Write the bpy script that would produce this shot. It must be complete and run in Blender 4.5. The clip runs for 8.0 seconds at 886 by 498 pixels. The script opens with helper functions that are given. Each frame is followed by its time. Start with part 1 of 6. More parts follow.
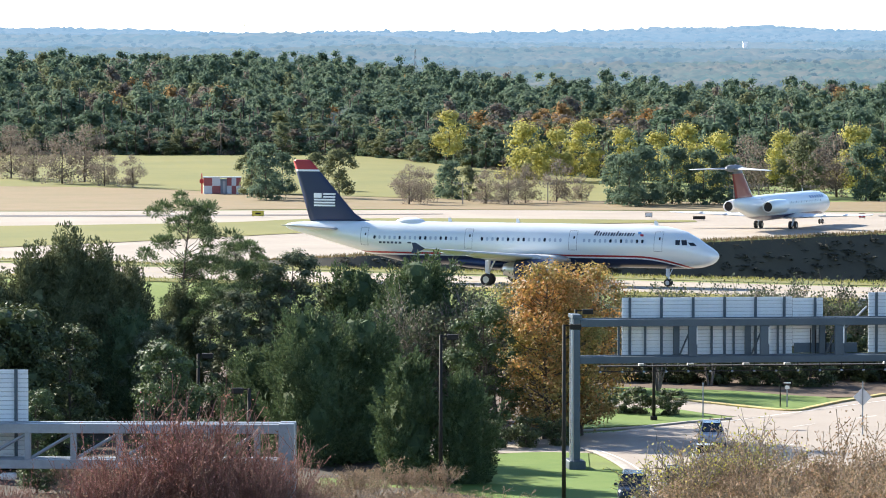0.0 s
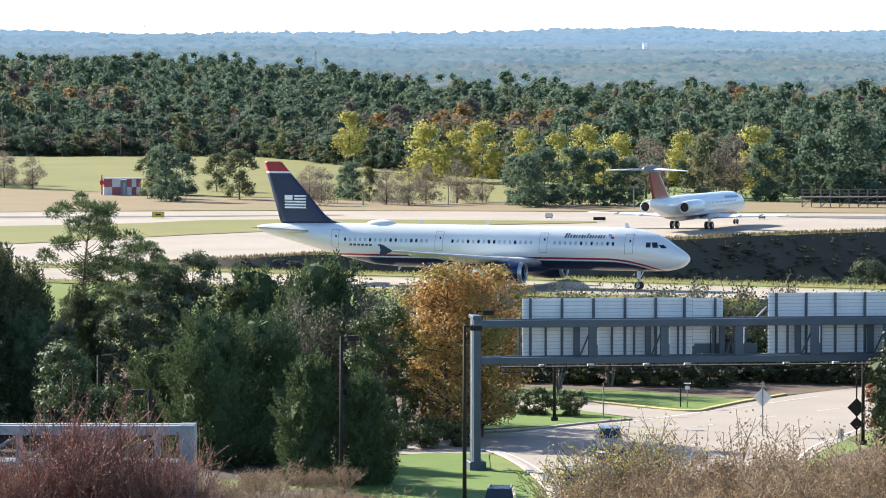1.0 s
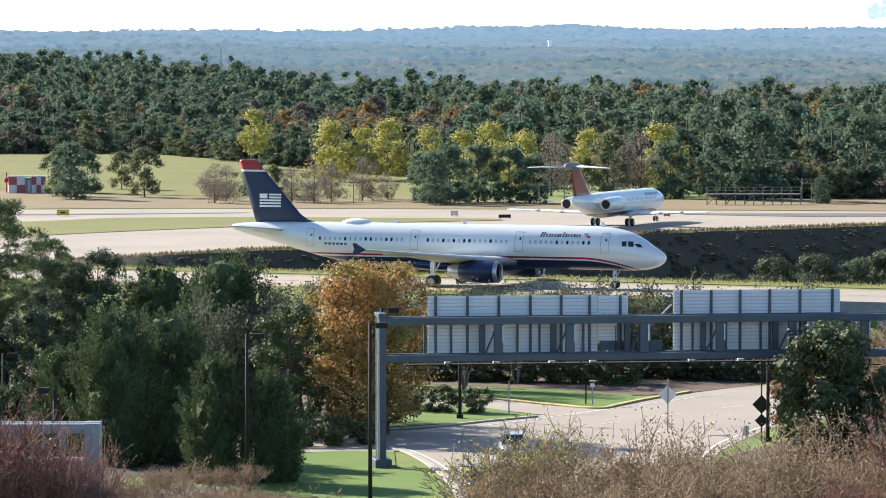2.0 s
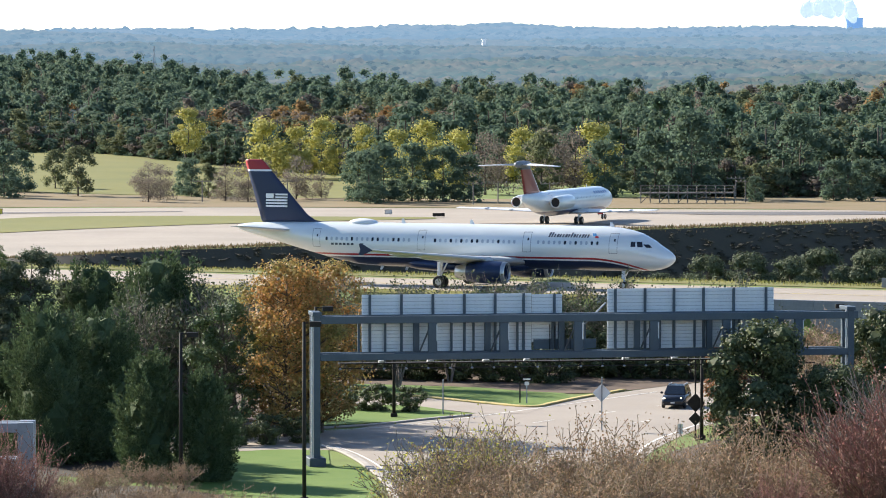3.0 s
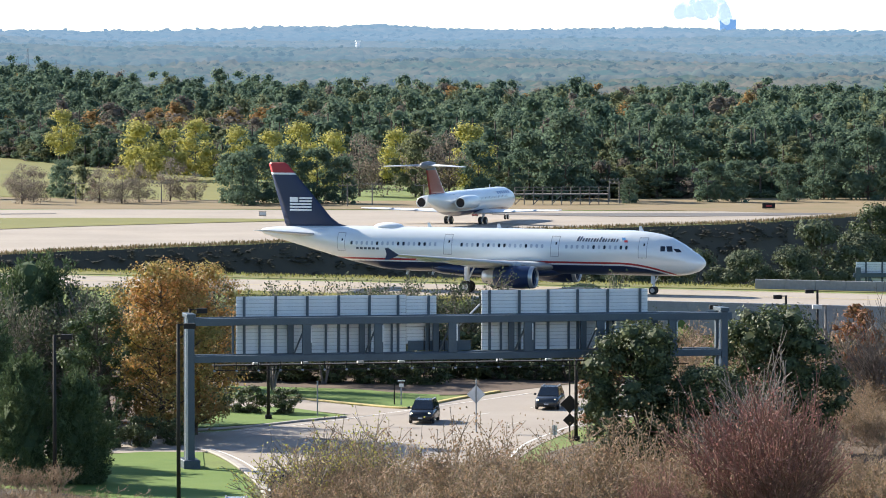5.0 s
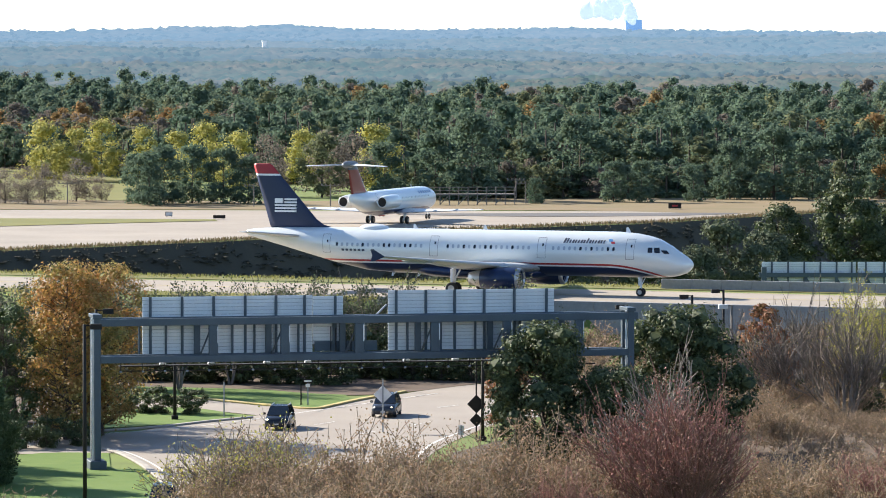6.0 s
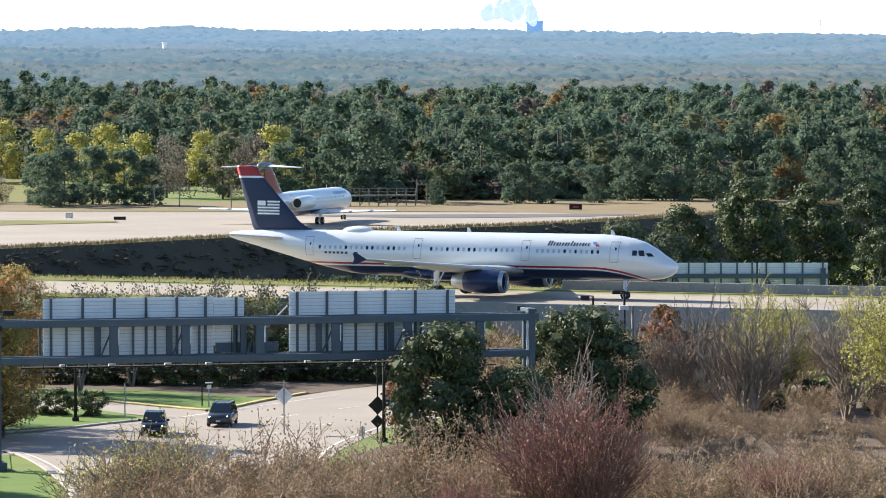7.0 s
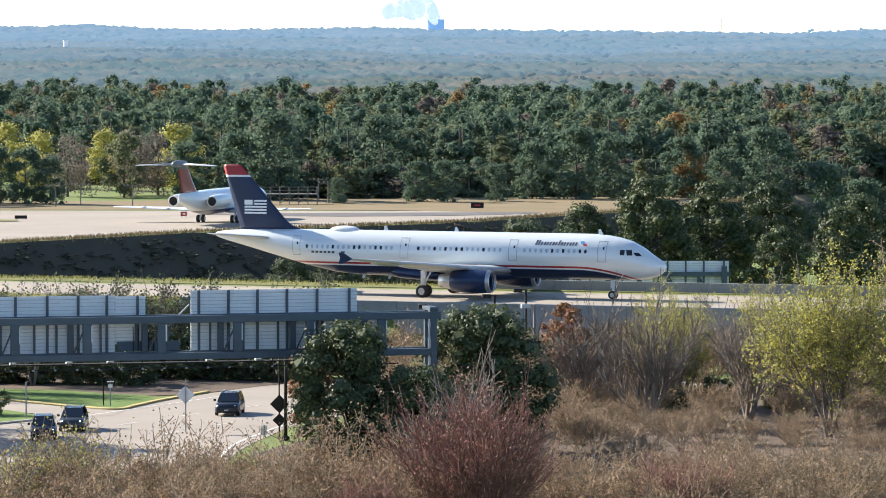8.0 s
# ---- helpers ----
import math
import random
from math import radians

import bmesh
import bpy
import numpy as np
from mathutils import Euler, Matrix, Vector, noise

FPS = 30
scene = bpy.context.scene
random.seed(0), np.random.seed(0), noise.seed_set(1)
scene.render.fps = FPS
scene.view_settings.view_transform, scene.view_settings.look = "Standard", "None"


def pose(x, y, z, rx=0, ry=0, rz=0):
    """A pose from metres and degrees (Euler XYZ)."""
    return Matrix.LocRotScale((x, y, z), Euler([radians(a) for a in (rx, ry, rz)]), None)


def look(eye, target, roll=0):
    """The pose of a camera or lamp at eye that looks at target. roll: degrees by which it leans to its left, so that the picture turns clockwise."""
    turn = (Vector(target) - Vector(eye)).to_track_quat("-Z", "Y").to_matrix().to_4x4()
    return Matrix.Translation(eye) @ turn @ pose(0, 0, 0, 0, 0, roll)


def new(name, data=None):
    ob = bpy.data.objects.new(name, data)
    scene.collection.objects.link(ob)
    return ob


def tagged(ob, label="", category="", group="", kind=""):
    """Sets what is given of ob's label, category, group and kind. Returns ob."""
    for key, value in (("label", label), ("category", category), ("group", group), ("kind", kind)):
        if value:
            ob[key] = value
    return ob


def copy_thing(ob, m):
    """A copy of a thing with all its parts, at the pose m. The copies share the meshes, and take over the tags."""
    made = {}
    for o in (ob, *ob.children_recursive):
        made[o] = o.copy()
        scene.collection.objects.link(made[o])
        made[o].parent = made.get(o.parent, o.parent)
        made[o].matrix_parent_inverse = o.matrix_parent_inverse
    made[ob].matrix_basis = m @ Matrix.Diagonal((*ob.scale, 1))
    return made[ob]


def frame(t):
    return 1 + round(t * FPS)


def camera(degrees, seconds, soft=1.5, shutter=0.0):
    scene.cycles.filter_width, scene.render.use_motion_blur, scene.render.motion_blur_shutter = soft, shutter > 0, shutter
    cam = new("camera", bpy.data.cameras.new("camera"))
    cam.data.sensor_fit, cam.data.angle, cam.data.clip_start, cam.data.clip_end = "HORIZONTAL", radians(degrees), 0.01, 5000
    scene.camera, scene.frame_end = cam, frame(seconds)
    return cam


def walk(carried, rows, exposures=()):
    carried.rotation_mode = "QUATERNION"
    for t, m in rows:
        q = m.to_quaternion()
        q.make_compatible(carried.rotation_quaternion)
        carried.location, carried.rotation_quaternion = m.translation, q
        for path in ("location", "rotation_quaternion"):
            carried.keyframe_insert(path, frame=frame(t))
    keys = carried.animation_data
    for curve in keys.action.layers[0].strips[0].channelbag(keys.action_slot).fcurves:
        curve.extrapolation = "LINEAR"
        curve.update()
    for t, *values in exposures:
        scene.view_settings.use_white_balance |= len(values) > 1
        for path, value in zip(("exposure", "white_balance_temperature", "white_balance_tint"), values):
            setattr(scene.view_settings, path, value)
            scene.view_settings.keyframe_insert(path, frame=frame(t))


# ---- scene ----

# ---------------------------------------------------------------- camera
EYE = 23.4
cam = camera(11.19, 8.0, soft=1.0)
PAN = [(0.0, 0.0, -2.628), (0.5, 0.552, -2.631), (1.0, 1.262, -2.615), (1.5, 1.931, -2.629), (3.0, 3.299, -2.663),
       (3.5, 3.706, -2.655), (4.0, 4.07, -2.655), (5.5, 5.446, -2.637), (6.0, 6.079, -2.64), (6.5, 6.636, -2.639),
       (7.0, 7.334, -2.624), (7.5, 8.001, -2.64), (8.0, 8.581, -2.643)]
walk(cam, [(t, pose(0, 0, EYE, 90 + tilt, 0, -turn)) for t, turn, tilt in PAN],
     [(0.0, 1.54), (0.8, 1.48), (1.6, 1.34), (3.0, 1.22), (8.0, 1.27)])

# ---------------------------------------------------------------- light
SUN_TURN, SUN_HIGH = -48.0, 29.0          # degrees clockwise from +y, and above the horizon
world = bpy.data.worlds.new("sky")
scene.world = world
world.use_nodes = True
wn = world.node_tree
sky = wn.nodes.new("ShaderNodeTexSky")
sky.sky_type, sky.sun_disc = "NISHITA", False
sky.sun_elevation, sky.sun_rotation = radians(SUN_HIGH), radians(SUN_TURN)
sky.air_density, sky.dust_density, sky.ozone_density = 0.8, 0.3, 3.0
wn.links.new(sky.outputs[0], wn.nodes["Background"].inputs[0])
wn.nodes["Background"].inputs[1].default_value = 0.1
sun = new("sun", bpy.data.lights.new("sun", "SUN"))
sun.data.energy, sun.data.angle, sun.data.color = 5.2, radians(0.53), (1.0, 0.92, 0.79)
sd = Vector((math.sin(radians(SUN_TURN)) * math.cos(radians(SUN_HIGH)), math.cos(radians(SUN_TURN)) * math.cos(radians(SUN_HIGH)), math.sin(radians(SUN_HIGH))))
sun.matrix_world = look(sd * 100, (0, 0, 0))
scene.view_settings.use_white_balance = True
scene.view_settings.white_balance_temperature, scene.view_settings.white_balance_tint = 6350, 10

# ---------------------------------------------------------------- materials
def mat(name, c1, c2=None, rough=0.8, metal=0.0, scale=1.0, fine=12.0, bump=0.0, spread=0.5, island=0.0, leaf=0.0, spec=0.4, stretch=(1, 1, 1), objrand=0.0):
    """Two-scale mottled surface; sizes in metres of object space. island: hue and value change from piece to piece; leaf: light let through."""
    m = bpy.data.materials.new(name)
    m.use_nodes = True
    nt = m.node_tree
    N, L = nt.nodes, nt.links
    b = N["Principled BSDF"]
    b.inputs["Roughness"].default_value, b.inputs["Metallic"].default_value = rough, metal
    b.inputs["Specular IOR Level"].default_value = spec
    c2 = c2 or tuple(v * 0.7 for v in c1)
    tc = N.new("ShaderNodeTexCoord")
    mp = N.new("ShaderNodeMapping")
    mp.inputs["Scale"].default_value = stretch
    L.new(tc.outputs["Object"], mp.inputs[0])
    n1, n2 = N.new("ShaderNodeTexNoise"), N.new("ShaderNodeTexNoise")
    n1.inputs["Scale"].default_value, n1.inputs["Detail"].default_value = scale, 5
    n2.inputs["Scale"].default_value, n2.inputs["Detail"].default_value = fine, 4
    L.new(mp.outputs[0], n1.inputs["Vector"]), L.new(mp.outputs[0], n2.inputs["Vector"])
    add = N.new("ShaderNodeMath")
    add.operation = "MULTIPLY_ADD"
    L.new(n1.outputs[0], add.inputs[0])
    add.inputs[1].default_value = 0.65
    half = N.new("ShaderNodeMath")
    half.operation = "MULTIPLY"
    half.inputs[1].default_value = 0.35
    L.new(n2.outputs[0], half.inputs[0]), L.new(half.outputs[0], add.inputs[2])
    ramp = N.new("ShaderNodeMapRange")
    ramp.inputs[1].default_value, ramp.inputs[2].default_value = 0.5 - spread / 3, 0.5 + spread / 3
    L.new(add.outputs[0], ramp.inputs[0])
    mix = N.new("ShaderNodeMix")
    mix.data_type = "RGBA"
    mix.inputs["A"].default_value, mix.inputs["B"].default_value = (*c1, 1), (*c2, 1)
    L.new(ramp.outputs[0], mix.inputs["Factor"])
    out = mix.outputs["Result"]
    for amount, kind in ((island, "g"), (objrand, "o")):
        if not amount:
            continue
        src = N.new("ShaderNodeNewGeometry").outputs["Random Per Island"] if kind == "g" else N.new("ShaderNodeObjectInfo").outputs["Random"]
        hs = N.new("ShaderNodeHueSaturation")
        r1, r2 = N.new("ShaderNodeMapRange"), N.new("ShaderNodeMapRange")
        r1.inputs[3].default_value, r1.inputs[4].default_value = 1 - amount, 1 + amount
        r2.inputs[3].default_value, r2.inputs[4].default_value = 0.5 + amount * 0.045, 0.5 - amount * 0.045
        L.new(src, r1.inputs[0]), L.new(src, r2.inputs[0])
        L.new(r1.outputs[0], hs.inputs["Value"]), L.new(r2.outputs[0], hs.inputs["Hue"])
        L.new(out, hs.inputs["Color"])
        out = hs.outputs[0]
    L.new(out, b.inputs["Base Color"])
    if bump:
        bp = N.new("ShaderNodeBump")
        bp.inputs["Strength"].default_value, bp.inputs["Distance"].default_value = bump, 0.05
        L.new(add.outputs[0], bp.inputs["Height"]), L.new(bp.outputs[0], b.inputs["Normal"])
    if leaf:
        tr = N.new("ShaderNodeBsdfTranslucent")
        ms = N.new("ShaderNodeMixShader")
        ms.inputs[0].default_value = leaf
        L.new(out, tr.inputs[0]), L.new(b.outputs[0], ms.inputs[1]), L.new(tr.outputs[0], ms.inputs[2])
        L.new(ms.outputs[0], N["Material Output"].inputs[0])
    return m


def plain(name, c, rough=0.5, metal=0.0, glow=0.0, coat=0.0):
    m = bpy.data.materials.new(name)
    m.use_nodes = True
    b = m.node_tree.nodes["Principled BSDF"]
    b.inputs["Base Color"].default_value, b.inputs["Roughness"].default_value, b.inputs["Metallic"].default_value = (*c, 1), rough, metal
    b.inputs["Coat Weight"].default_value = coat
    if glow:
        b.inputs["Emission Color"].default_value, b.inputs["Emission Strength"].default_value = (*c, 1), glow
    return m


GRASS = mat("grass", (0.15, 0.20, 0.035), (0.10, 0.13, 0.03), 0.9, scale=0.25, fine=3.0, bump=0.6)
CONCRETE = mat("concrete", (0.35, 0.295, 0.235), (0.265, 0.225, 0.18), 0.85, scale=0.08, fine=1.5)
ASPHALT = mat("asphalt_road", (0.33, 0.285, 0.235), (0.27, 0.23, 0.19), 0.85, scale=0.15, fine=4)
DARK_ASPHALT = mat("dark_asphalt", (0.13, 0.12, 0.115), (0.09, 0.085, 0.08), 0.85, scale=0.15, fine=4)
KERB = mat("kerb_concrete", (0.42, 0.38, 0.33), (0.3, 0.27, 0.24), 0.9, scale=0.8, fine=8)
STEEL = mat("painted_steel", (0.085, 0.11, 0.13), (0.06, 0.08, 0.10), 0.55, metal=0.3, scale=0.7, fine=9)
SIGN_BACK = mat("sign_aluminium", (0.74, 0.75, 0.75), (0.64, 0.66, 0.67), 0.5, metal=0.0, scale=0.4, fine=6)
BARK = mat("bark", (0.11, 0.085, 0.065), (0.06, 0.05, 0.04), 0.95, scale=3, fine=20, bump=0.5)
WHITE_LINE = mat("road_paint", (0.75, 0.73, 0.68), (0.55, 0.53, 0.5), 0.8, scale=1, fine=10)


# ---------------------------------------------------------------- mesh helpers
def raw(name, V, F, material, parent=None, smooth=False, label=""):
    """An object from vertex and face arrays."""
    me = bpy.data.meshes.new(name)
    V = np.asarray(V, dtype=np.float32)
    if isinstance(F, np.ndarray):
        k = F.shape[1]
        me.vertices.add(len(V)), me.loops.add(F.size), me.polygons.add(len(F))
        me.vertices.foreach_set("co", V.ravel())
        me.loops.foreach_set("vertex_index", F.astype(np.int32).ravel())
        me.polygons.foreach_set("loop_start", np.arange(0, F.size, k, dtype=np.int32))
        me.polygons.foreach_set("loop_total", np.full(len(F), k, dtype=np.int32))
        me.update(calc_edges=True)
    else:
        me.from_pydata([tuple(map(float, v)) for v in V], [], [tuple(f) for f in F])
        me.update()
    if material:
        me.materials.append(material)
    if smooth:
        me.polygons.foreach_set("use_smooth", np.ones(len(me.polygons), dtype=bool))
    ob = new(name, me)
    if parent:
        ob.parent = parent
    if label:
        ob["label"] = label
    return ob


def part(name, bm, material, parent=None, label="", smooth=False):
    me = bpy.data.meshes.new(name)
    bm.to_mesh(me)
    bm.free()
    me.materials.append(material)
    if smooth:
        me.polygons.foreach_set("use_smooth", np.ones(len(me.polygons), dtype=bool))
    ob = new(name, me)
    if parent:
        ob.parent = parent
    if label:
        ob["label"] = label
    return ob


def box(bm, x0, x1, y0, y1, z0, z1, bevel=0.0, m=None):
    b = bmesh.new()
    bmesh.ops.create_cube(b, size=1)
    bmesh.ops.transform(b, matrix=Matrix.Translation(((x0 + x1) / 2, (y0 + y1) / 2, (z0 + z1) / 2)) @ Matrix.Diagonal((x1 - x0, y1 - y0, z1 - z0, 1)), verts=b.verts)
    if bevel:
        bmesh.ops.bevel(b, geom=b.edges[:], offset=bevel, segments=1, affect="EDGES")
    if m:
        bmesh.ops.transform(b, matrix=m, verts=b.verts)
    tmp = bpy.data.meshes.new("tmp")
    b.to_mesh(tmp)
    b.free()
    bm.from_mesh(tmp)
    bpy.data.meshes.remove(tmp)
    return bm


def cyl(bm, p0, p1, r0, r1=None, n=10, caps=True):
    r1 = r0 if r1 is None else r1
    p0, p1 = Vector(p0), Vector(p1)
    d = p1 - p0
    m = Matrix.Translation((p0 + p1) / 2) @ d.to_track_quat("Z", "Y").to_matrix().to_4x4()
    bmesh.ops.create_cone(bm, cap_ends=caps, segments=n, radius1=r0, radius2=r1, depth=d.length, matrix=m)
    return bm


def empty(name, m=None, label="", category="", group="", kind=""):
    e = new(name)
    if m is not None:
        e.matrix_world = m
    return tagged(e, label, category, group, kind)


# ---------------------------------------------------------------- ground
def ease(a, b, v):
    t = np.clip((v - a) / (b - a), 0, 1)
    return t * t * (3 - 2 * t)


def off(x, y):
    """Distance beyond the near taxiway's centre line."""
    return (x - 21.5) * 0.477 + (y - 430) * 0.879


def rim(x):
    """The brow of the far bank, where the far pavement begins."""
    return np.interp(x, [-400, -60, -40, -1, 26, 57, 94, 120, 160, 400], [420, 470, 485, 533, 554, 585, 610, 640, 700, 1000])


def height(x, y):
    o = off(x, y)
    along = (x - 21.5) * 0.879 - (y - 430) * 0.477
    wall = ease(20, 30, along)
    z = -5 + 5 * (ease(-30, -9, o) * (1 - wall) + ease(-11.5, -9.6, o) * wall)
    valley = ease(-30, 4, x)
    floor_z = -9 * ease(17, 34, o) * valley
    up = np.clip((y - (rim(x) - 16)) / 15, 0, 1)
    far = np.where(o > 12, floor_z * (1 - up) + (-1.5) * np.maximum(up, 1 - valley) * ease(12, 40, o), 0)
    z = np.where(o > 12, far, z)
    z = z + np.where(y > 690, 2.0 * ease(690, 900, y) * ease(40, -20, x), 0)
    z = z + np.interp(y, [1200, 1700, 2600, 3600, 4950], [0, 0.5, 5, 12, 25]) + np.where(y > 1300, 3.0 * np.sin(x / 170 + y / 400) * ease(1300, 2600, y), 0)
    return z


def sheet(name, material, xs, ys, lift=0.0):
    X, Y = np.meshgrid(xs, ys)
    Z = height(X, Y) + lift
    nx = len(xs)
    V = np.stack([X.ravel(), Y.ravel(), Z.ravel()], 1)
    i = np.arange((len(ys) - 1) * nx).reshape(-1, nx)[:, :-1].ravel()
    return raw(name, V, np.stack([i, i + 1, i + nx + 1, i + nx], 1), material, smooth=True)


ground = sheet("ground", GRASS,
               np.concatenate([[-4000, -2000, -1200], np.arange(-900, -149, 50.0), np.arange(-110, 199, 2.0), np.arange(200, 1500, 50.0), [2000, 4000]]),
               np.concatenate([[-3000, -500, 0, 120, 180, 220], np.arange(240, 700, 2.0), np.arange(700, 999, 10.0), np.arange(1000, 4951, 50.0)]))
tagged(ground, "mown grass and rough verge ground", "ground", kind="structure")


def ribbon(name, pts, material, lift, width=None, label="", category="road"):
    """A paved strip between two edge lines given as (left, right) pairs, or along a middle line with a width."""
    P = np.array(pts, float)
    t = np.linspace(0, len(P) - 1, (len(P) - 1) * 14 + 1)
    def curve(a):
        k = np.clip(t.astype(int), 0, len(a) - 2)
        f = (t - k)[:, None]
        p0, p1, p2, p3 = a[np.maximum(k - 1, 0)], a[k], a[k + 1], a[np.minimum(k + 2, len(a) - 1)]
        return 0.5 * (2 * p1 + (p2 - p0) * f + (2 * p0 - 5 * p1 + 4 * p2 - p3) * f ** 2 + (3 * p1 - p0 - 3 * p2 + p3) * f ** 3)
    if width is not None:
        c = curve(P)
        d = np.gradient(c, axis=0)
        d /= np.linalg.norm(d, axis=1, keepdims=True)
        n = np.stack([-d[:, 1], d[:, 0]], 1) * width / 2
        A, B = c + n, c - n
    else:
        A, B = curve(P[:, :2]), curve(P[:, 2:])
    m = 9
    V = []
    for k in range(m):
        q = A + (B - A) * k / (m - 1)
        V.append(np.column_stack([q, height(q[:, 0], q[:, 1]) + lift]))
    V = np.concatenate(V)
    n = len(A)
    i = (np.arange(m - 1)[:, None] * n + np.arange(n - 1)).ravel()
    ob = raw(name, V, np.stack([i, i + n, i + n + 1, i + 1], 1), material, smooth=True)
    return tagged(ob, label, category, kind="structure")

# ---------------------------------------------------------------- pavements
HAY = mat("dry_hay_field", (0.165, 0.152, 0.028), (0.12, 0.125, 0.022), 0.95, scale=0.06, fine=0.8, bump=0.5)
NEAR_DIR = Vector((0.879, -0.477, 0))
ribbon("taxiway", [(-140, 517.6), (-60, 474.2), (21.5, 430), (90, 392.8), (200, 333.1)], CONCRETE, 0.05, 18, "pale concrete taxiway with darker joints", "taxiway")
ribbon("far_taxiway", [(-220, 424, -220, 675), (-180, 425, -180, 672), (-140, 430, -140, 668), (-100, 447, -100, 663), (-60, 474, -60, 661), (-40, 489, -40, 664), (-1, 537, -1, 667), (26, 558, 26, 664), (57, 589, 57, 658),
                       (94, 614, 94, 652), (112, 632, 112, 646), (118, 641, 118, 643)], CONCRETE, 0.05, None, "broad pale concrete taxiway", "taxiway")
ribbon("grass_island", [(-150, 500, -150, 600), (-100, 520, -100, 603), (-70, 534, -70, 606), (-50, 548, -50, 611), (-30, 571, -30, 620), (-18, 586, -18, 632), (0, 603, 0, 634), (18, 614, 18, 631), (35, 622, 35, 627)], HAY, 0.12, None, "dry mown grass island between taxiways", "grass")
ribbon("road", [(27, 150, 9, 150), (28, 250, 12.5, 262), (29, 285, 12.6, 290), (30.5, 300, 11.6, 304), (33, 312, 10.4, 315), (36, 322, 12.5, 328), (40, 333, 22, 341), (47, 342, 31.5, 355), (58, 352, 42, 370), (80, 366, 66, 392)],
       ASPHALT, 0.03, None, "pale sunlit asphalt road with tree shadows", "road")
ribbon("side_road", [(13.5, 311, 13, 328), (5, 311, 5, 324), (-10, 308, -10, 320), (-60, 300, -60, 312)], ASPHALT, 0.034, None, "pale asphalt road", "road")

# ---------------------------------------------------------------- plants
import itertools

def rng_of(k):
    return np.random.default_rng(k)


def quads(P, N, size, rng, aspect=1.0, jitter=0.4):
    """Small leaf cards at P, facing about along N."""
    n = len(P)
    N = N + rng.normal(0, jitter, (n, 3))
    N /= np.linalg.norm(N, axis=1, keepdims=True) + 1e-9
    R = rng.normal(0, 1, (n, 3))
    U = np.cross(N, R)
    U /= np.linalg.norm(U, axis=1, keepdims=True) + 1e-9
    W = np.cross(N, U)
    s = size * rng.uniform(0.6, 1.3, (n, 1))
    U, W = U * s * 0.5, W * s * 0.5 * aspect
    V = np.stack([P - U - W * 0.4, P + W, P + U - W * 0.3, P - W], 1).reshape(-1, 3)
    return V, np.arange(4 * n).reshape(-1, 4)


def spears(P, D, length, width, rng):
    """Narrow pointed sprays from P along D."""
    n = len(P)
    D = D / (np.linalg.norm(D, axis=1, keepdims=True) + 1e-9)
    U = np.cross(D, rng.normal(0, 1, (n, 3)))
    U /= np.linalg.norm(U, axis=1, keepdims=True) + 1e-9
    L = length * rng.uniform(0.5, 1.3, (n, 1))
    w = width * rng.uniform(0.7, 1.3, (n, 1))
    V = np.stack([P, P + D * L * 0.45 + U * w, P + D * L, P + D * L * 0.5 - U * w], 1).reshape(-1, 3)
    return V, np.arange(4 * n).reshape(-1, 4)


def tubes(S, sides=4):
    """Tapered prisms; S: rows p0, p1, r0, r1."""
    S = np.asarray(S, float)
    A, B, r0, r1 = S[:, 0:3], S[:, 3:6], S[:, 6:7], S[:, 7:8]
    D = B - A
    D /= np.linalg.norm(D, axis=1, keepdims=True) + 1e-9
    ref = np.where(np.abs(D[:, 2:3]) > 0.9, [[1.0, 0, 0]], [[0, 0, 1.0]])
    U = np.cross(D, ref)
    U /= np.linalg.norm(U, axis=1, keepdims=True) + 1e-9
    W = np.cross(D, U)
    rings = []
    for k in range(sides):
        a = 2 * math.pi * k / sides
        o = U * math.cos(a) + W * math.sin(a)
        rings.append((A + o * r0, B + o * r1))
    V = np.stack([r for pair in rings for r in pair], 1).reshape(-1, 3)
    base = np.arange(len(S))[:, None] * sides * 2
    F = np.concatenate([base + np.array([2 * k, 2 * ((k + 1) % sides), 2 * ((k + 1) % sides) + 1, 2 * k + 1]) for k in range(sides)])
    return V, F


def clumps(rng, count, size, w, h, z0, profile, r=(0.5, 1.1)):
    """Clump centres and radii filling a crown whose half-width at height share f is w*profile(f)."""
    C, Rr = [], []
    while len(C) < count:
        f = rng.random()
        a, q = rng.uniform(0, 2 * math.pi), math.sqrt(rng.uniform(0.12, 1))
        ww = w * profile(f) * (1 + 0.22 * math.sin(3 * a + 5 * f + count))
        C.append((ww * q * math.cos(a), ww * q * math.sin(a), z0 + f * h))
        Rr.append(size * rng.uniform(*r))
    return np.array(C), np.array(Rr)


ICO = np.array([(0, s * 1.0, t * 1.618) for s in (-1, 1) for t in (-1, 1)] + [(s * 1.0, t * 1.618, 0) for s in (-1, 1) for t in (-1, 1)] + [(t * 1.618, 0, s * 1.0) for s in (-1, 1) for t in (-1, 1)]) / 1.902
ICO_F = np.array([(a, b, c) if np.dot(np.cross(ICO[b] - ICO[a], ICO[c] - ICO[a]), ICO[a]) > 0 else (a, c, b) for a, b, c in itertools.combinations(range(12), 3)
                  if max(np.linalg.norm(ICO[a] - ICO[b]), np.linalg.norm(ICO[b] - ICO[c]), np.linalg.norm(ICO[a] - ICO[c])) < 1.1])


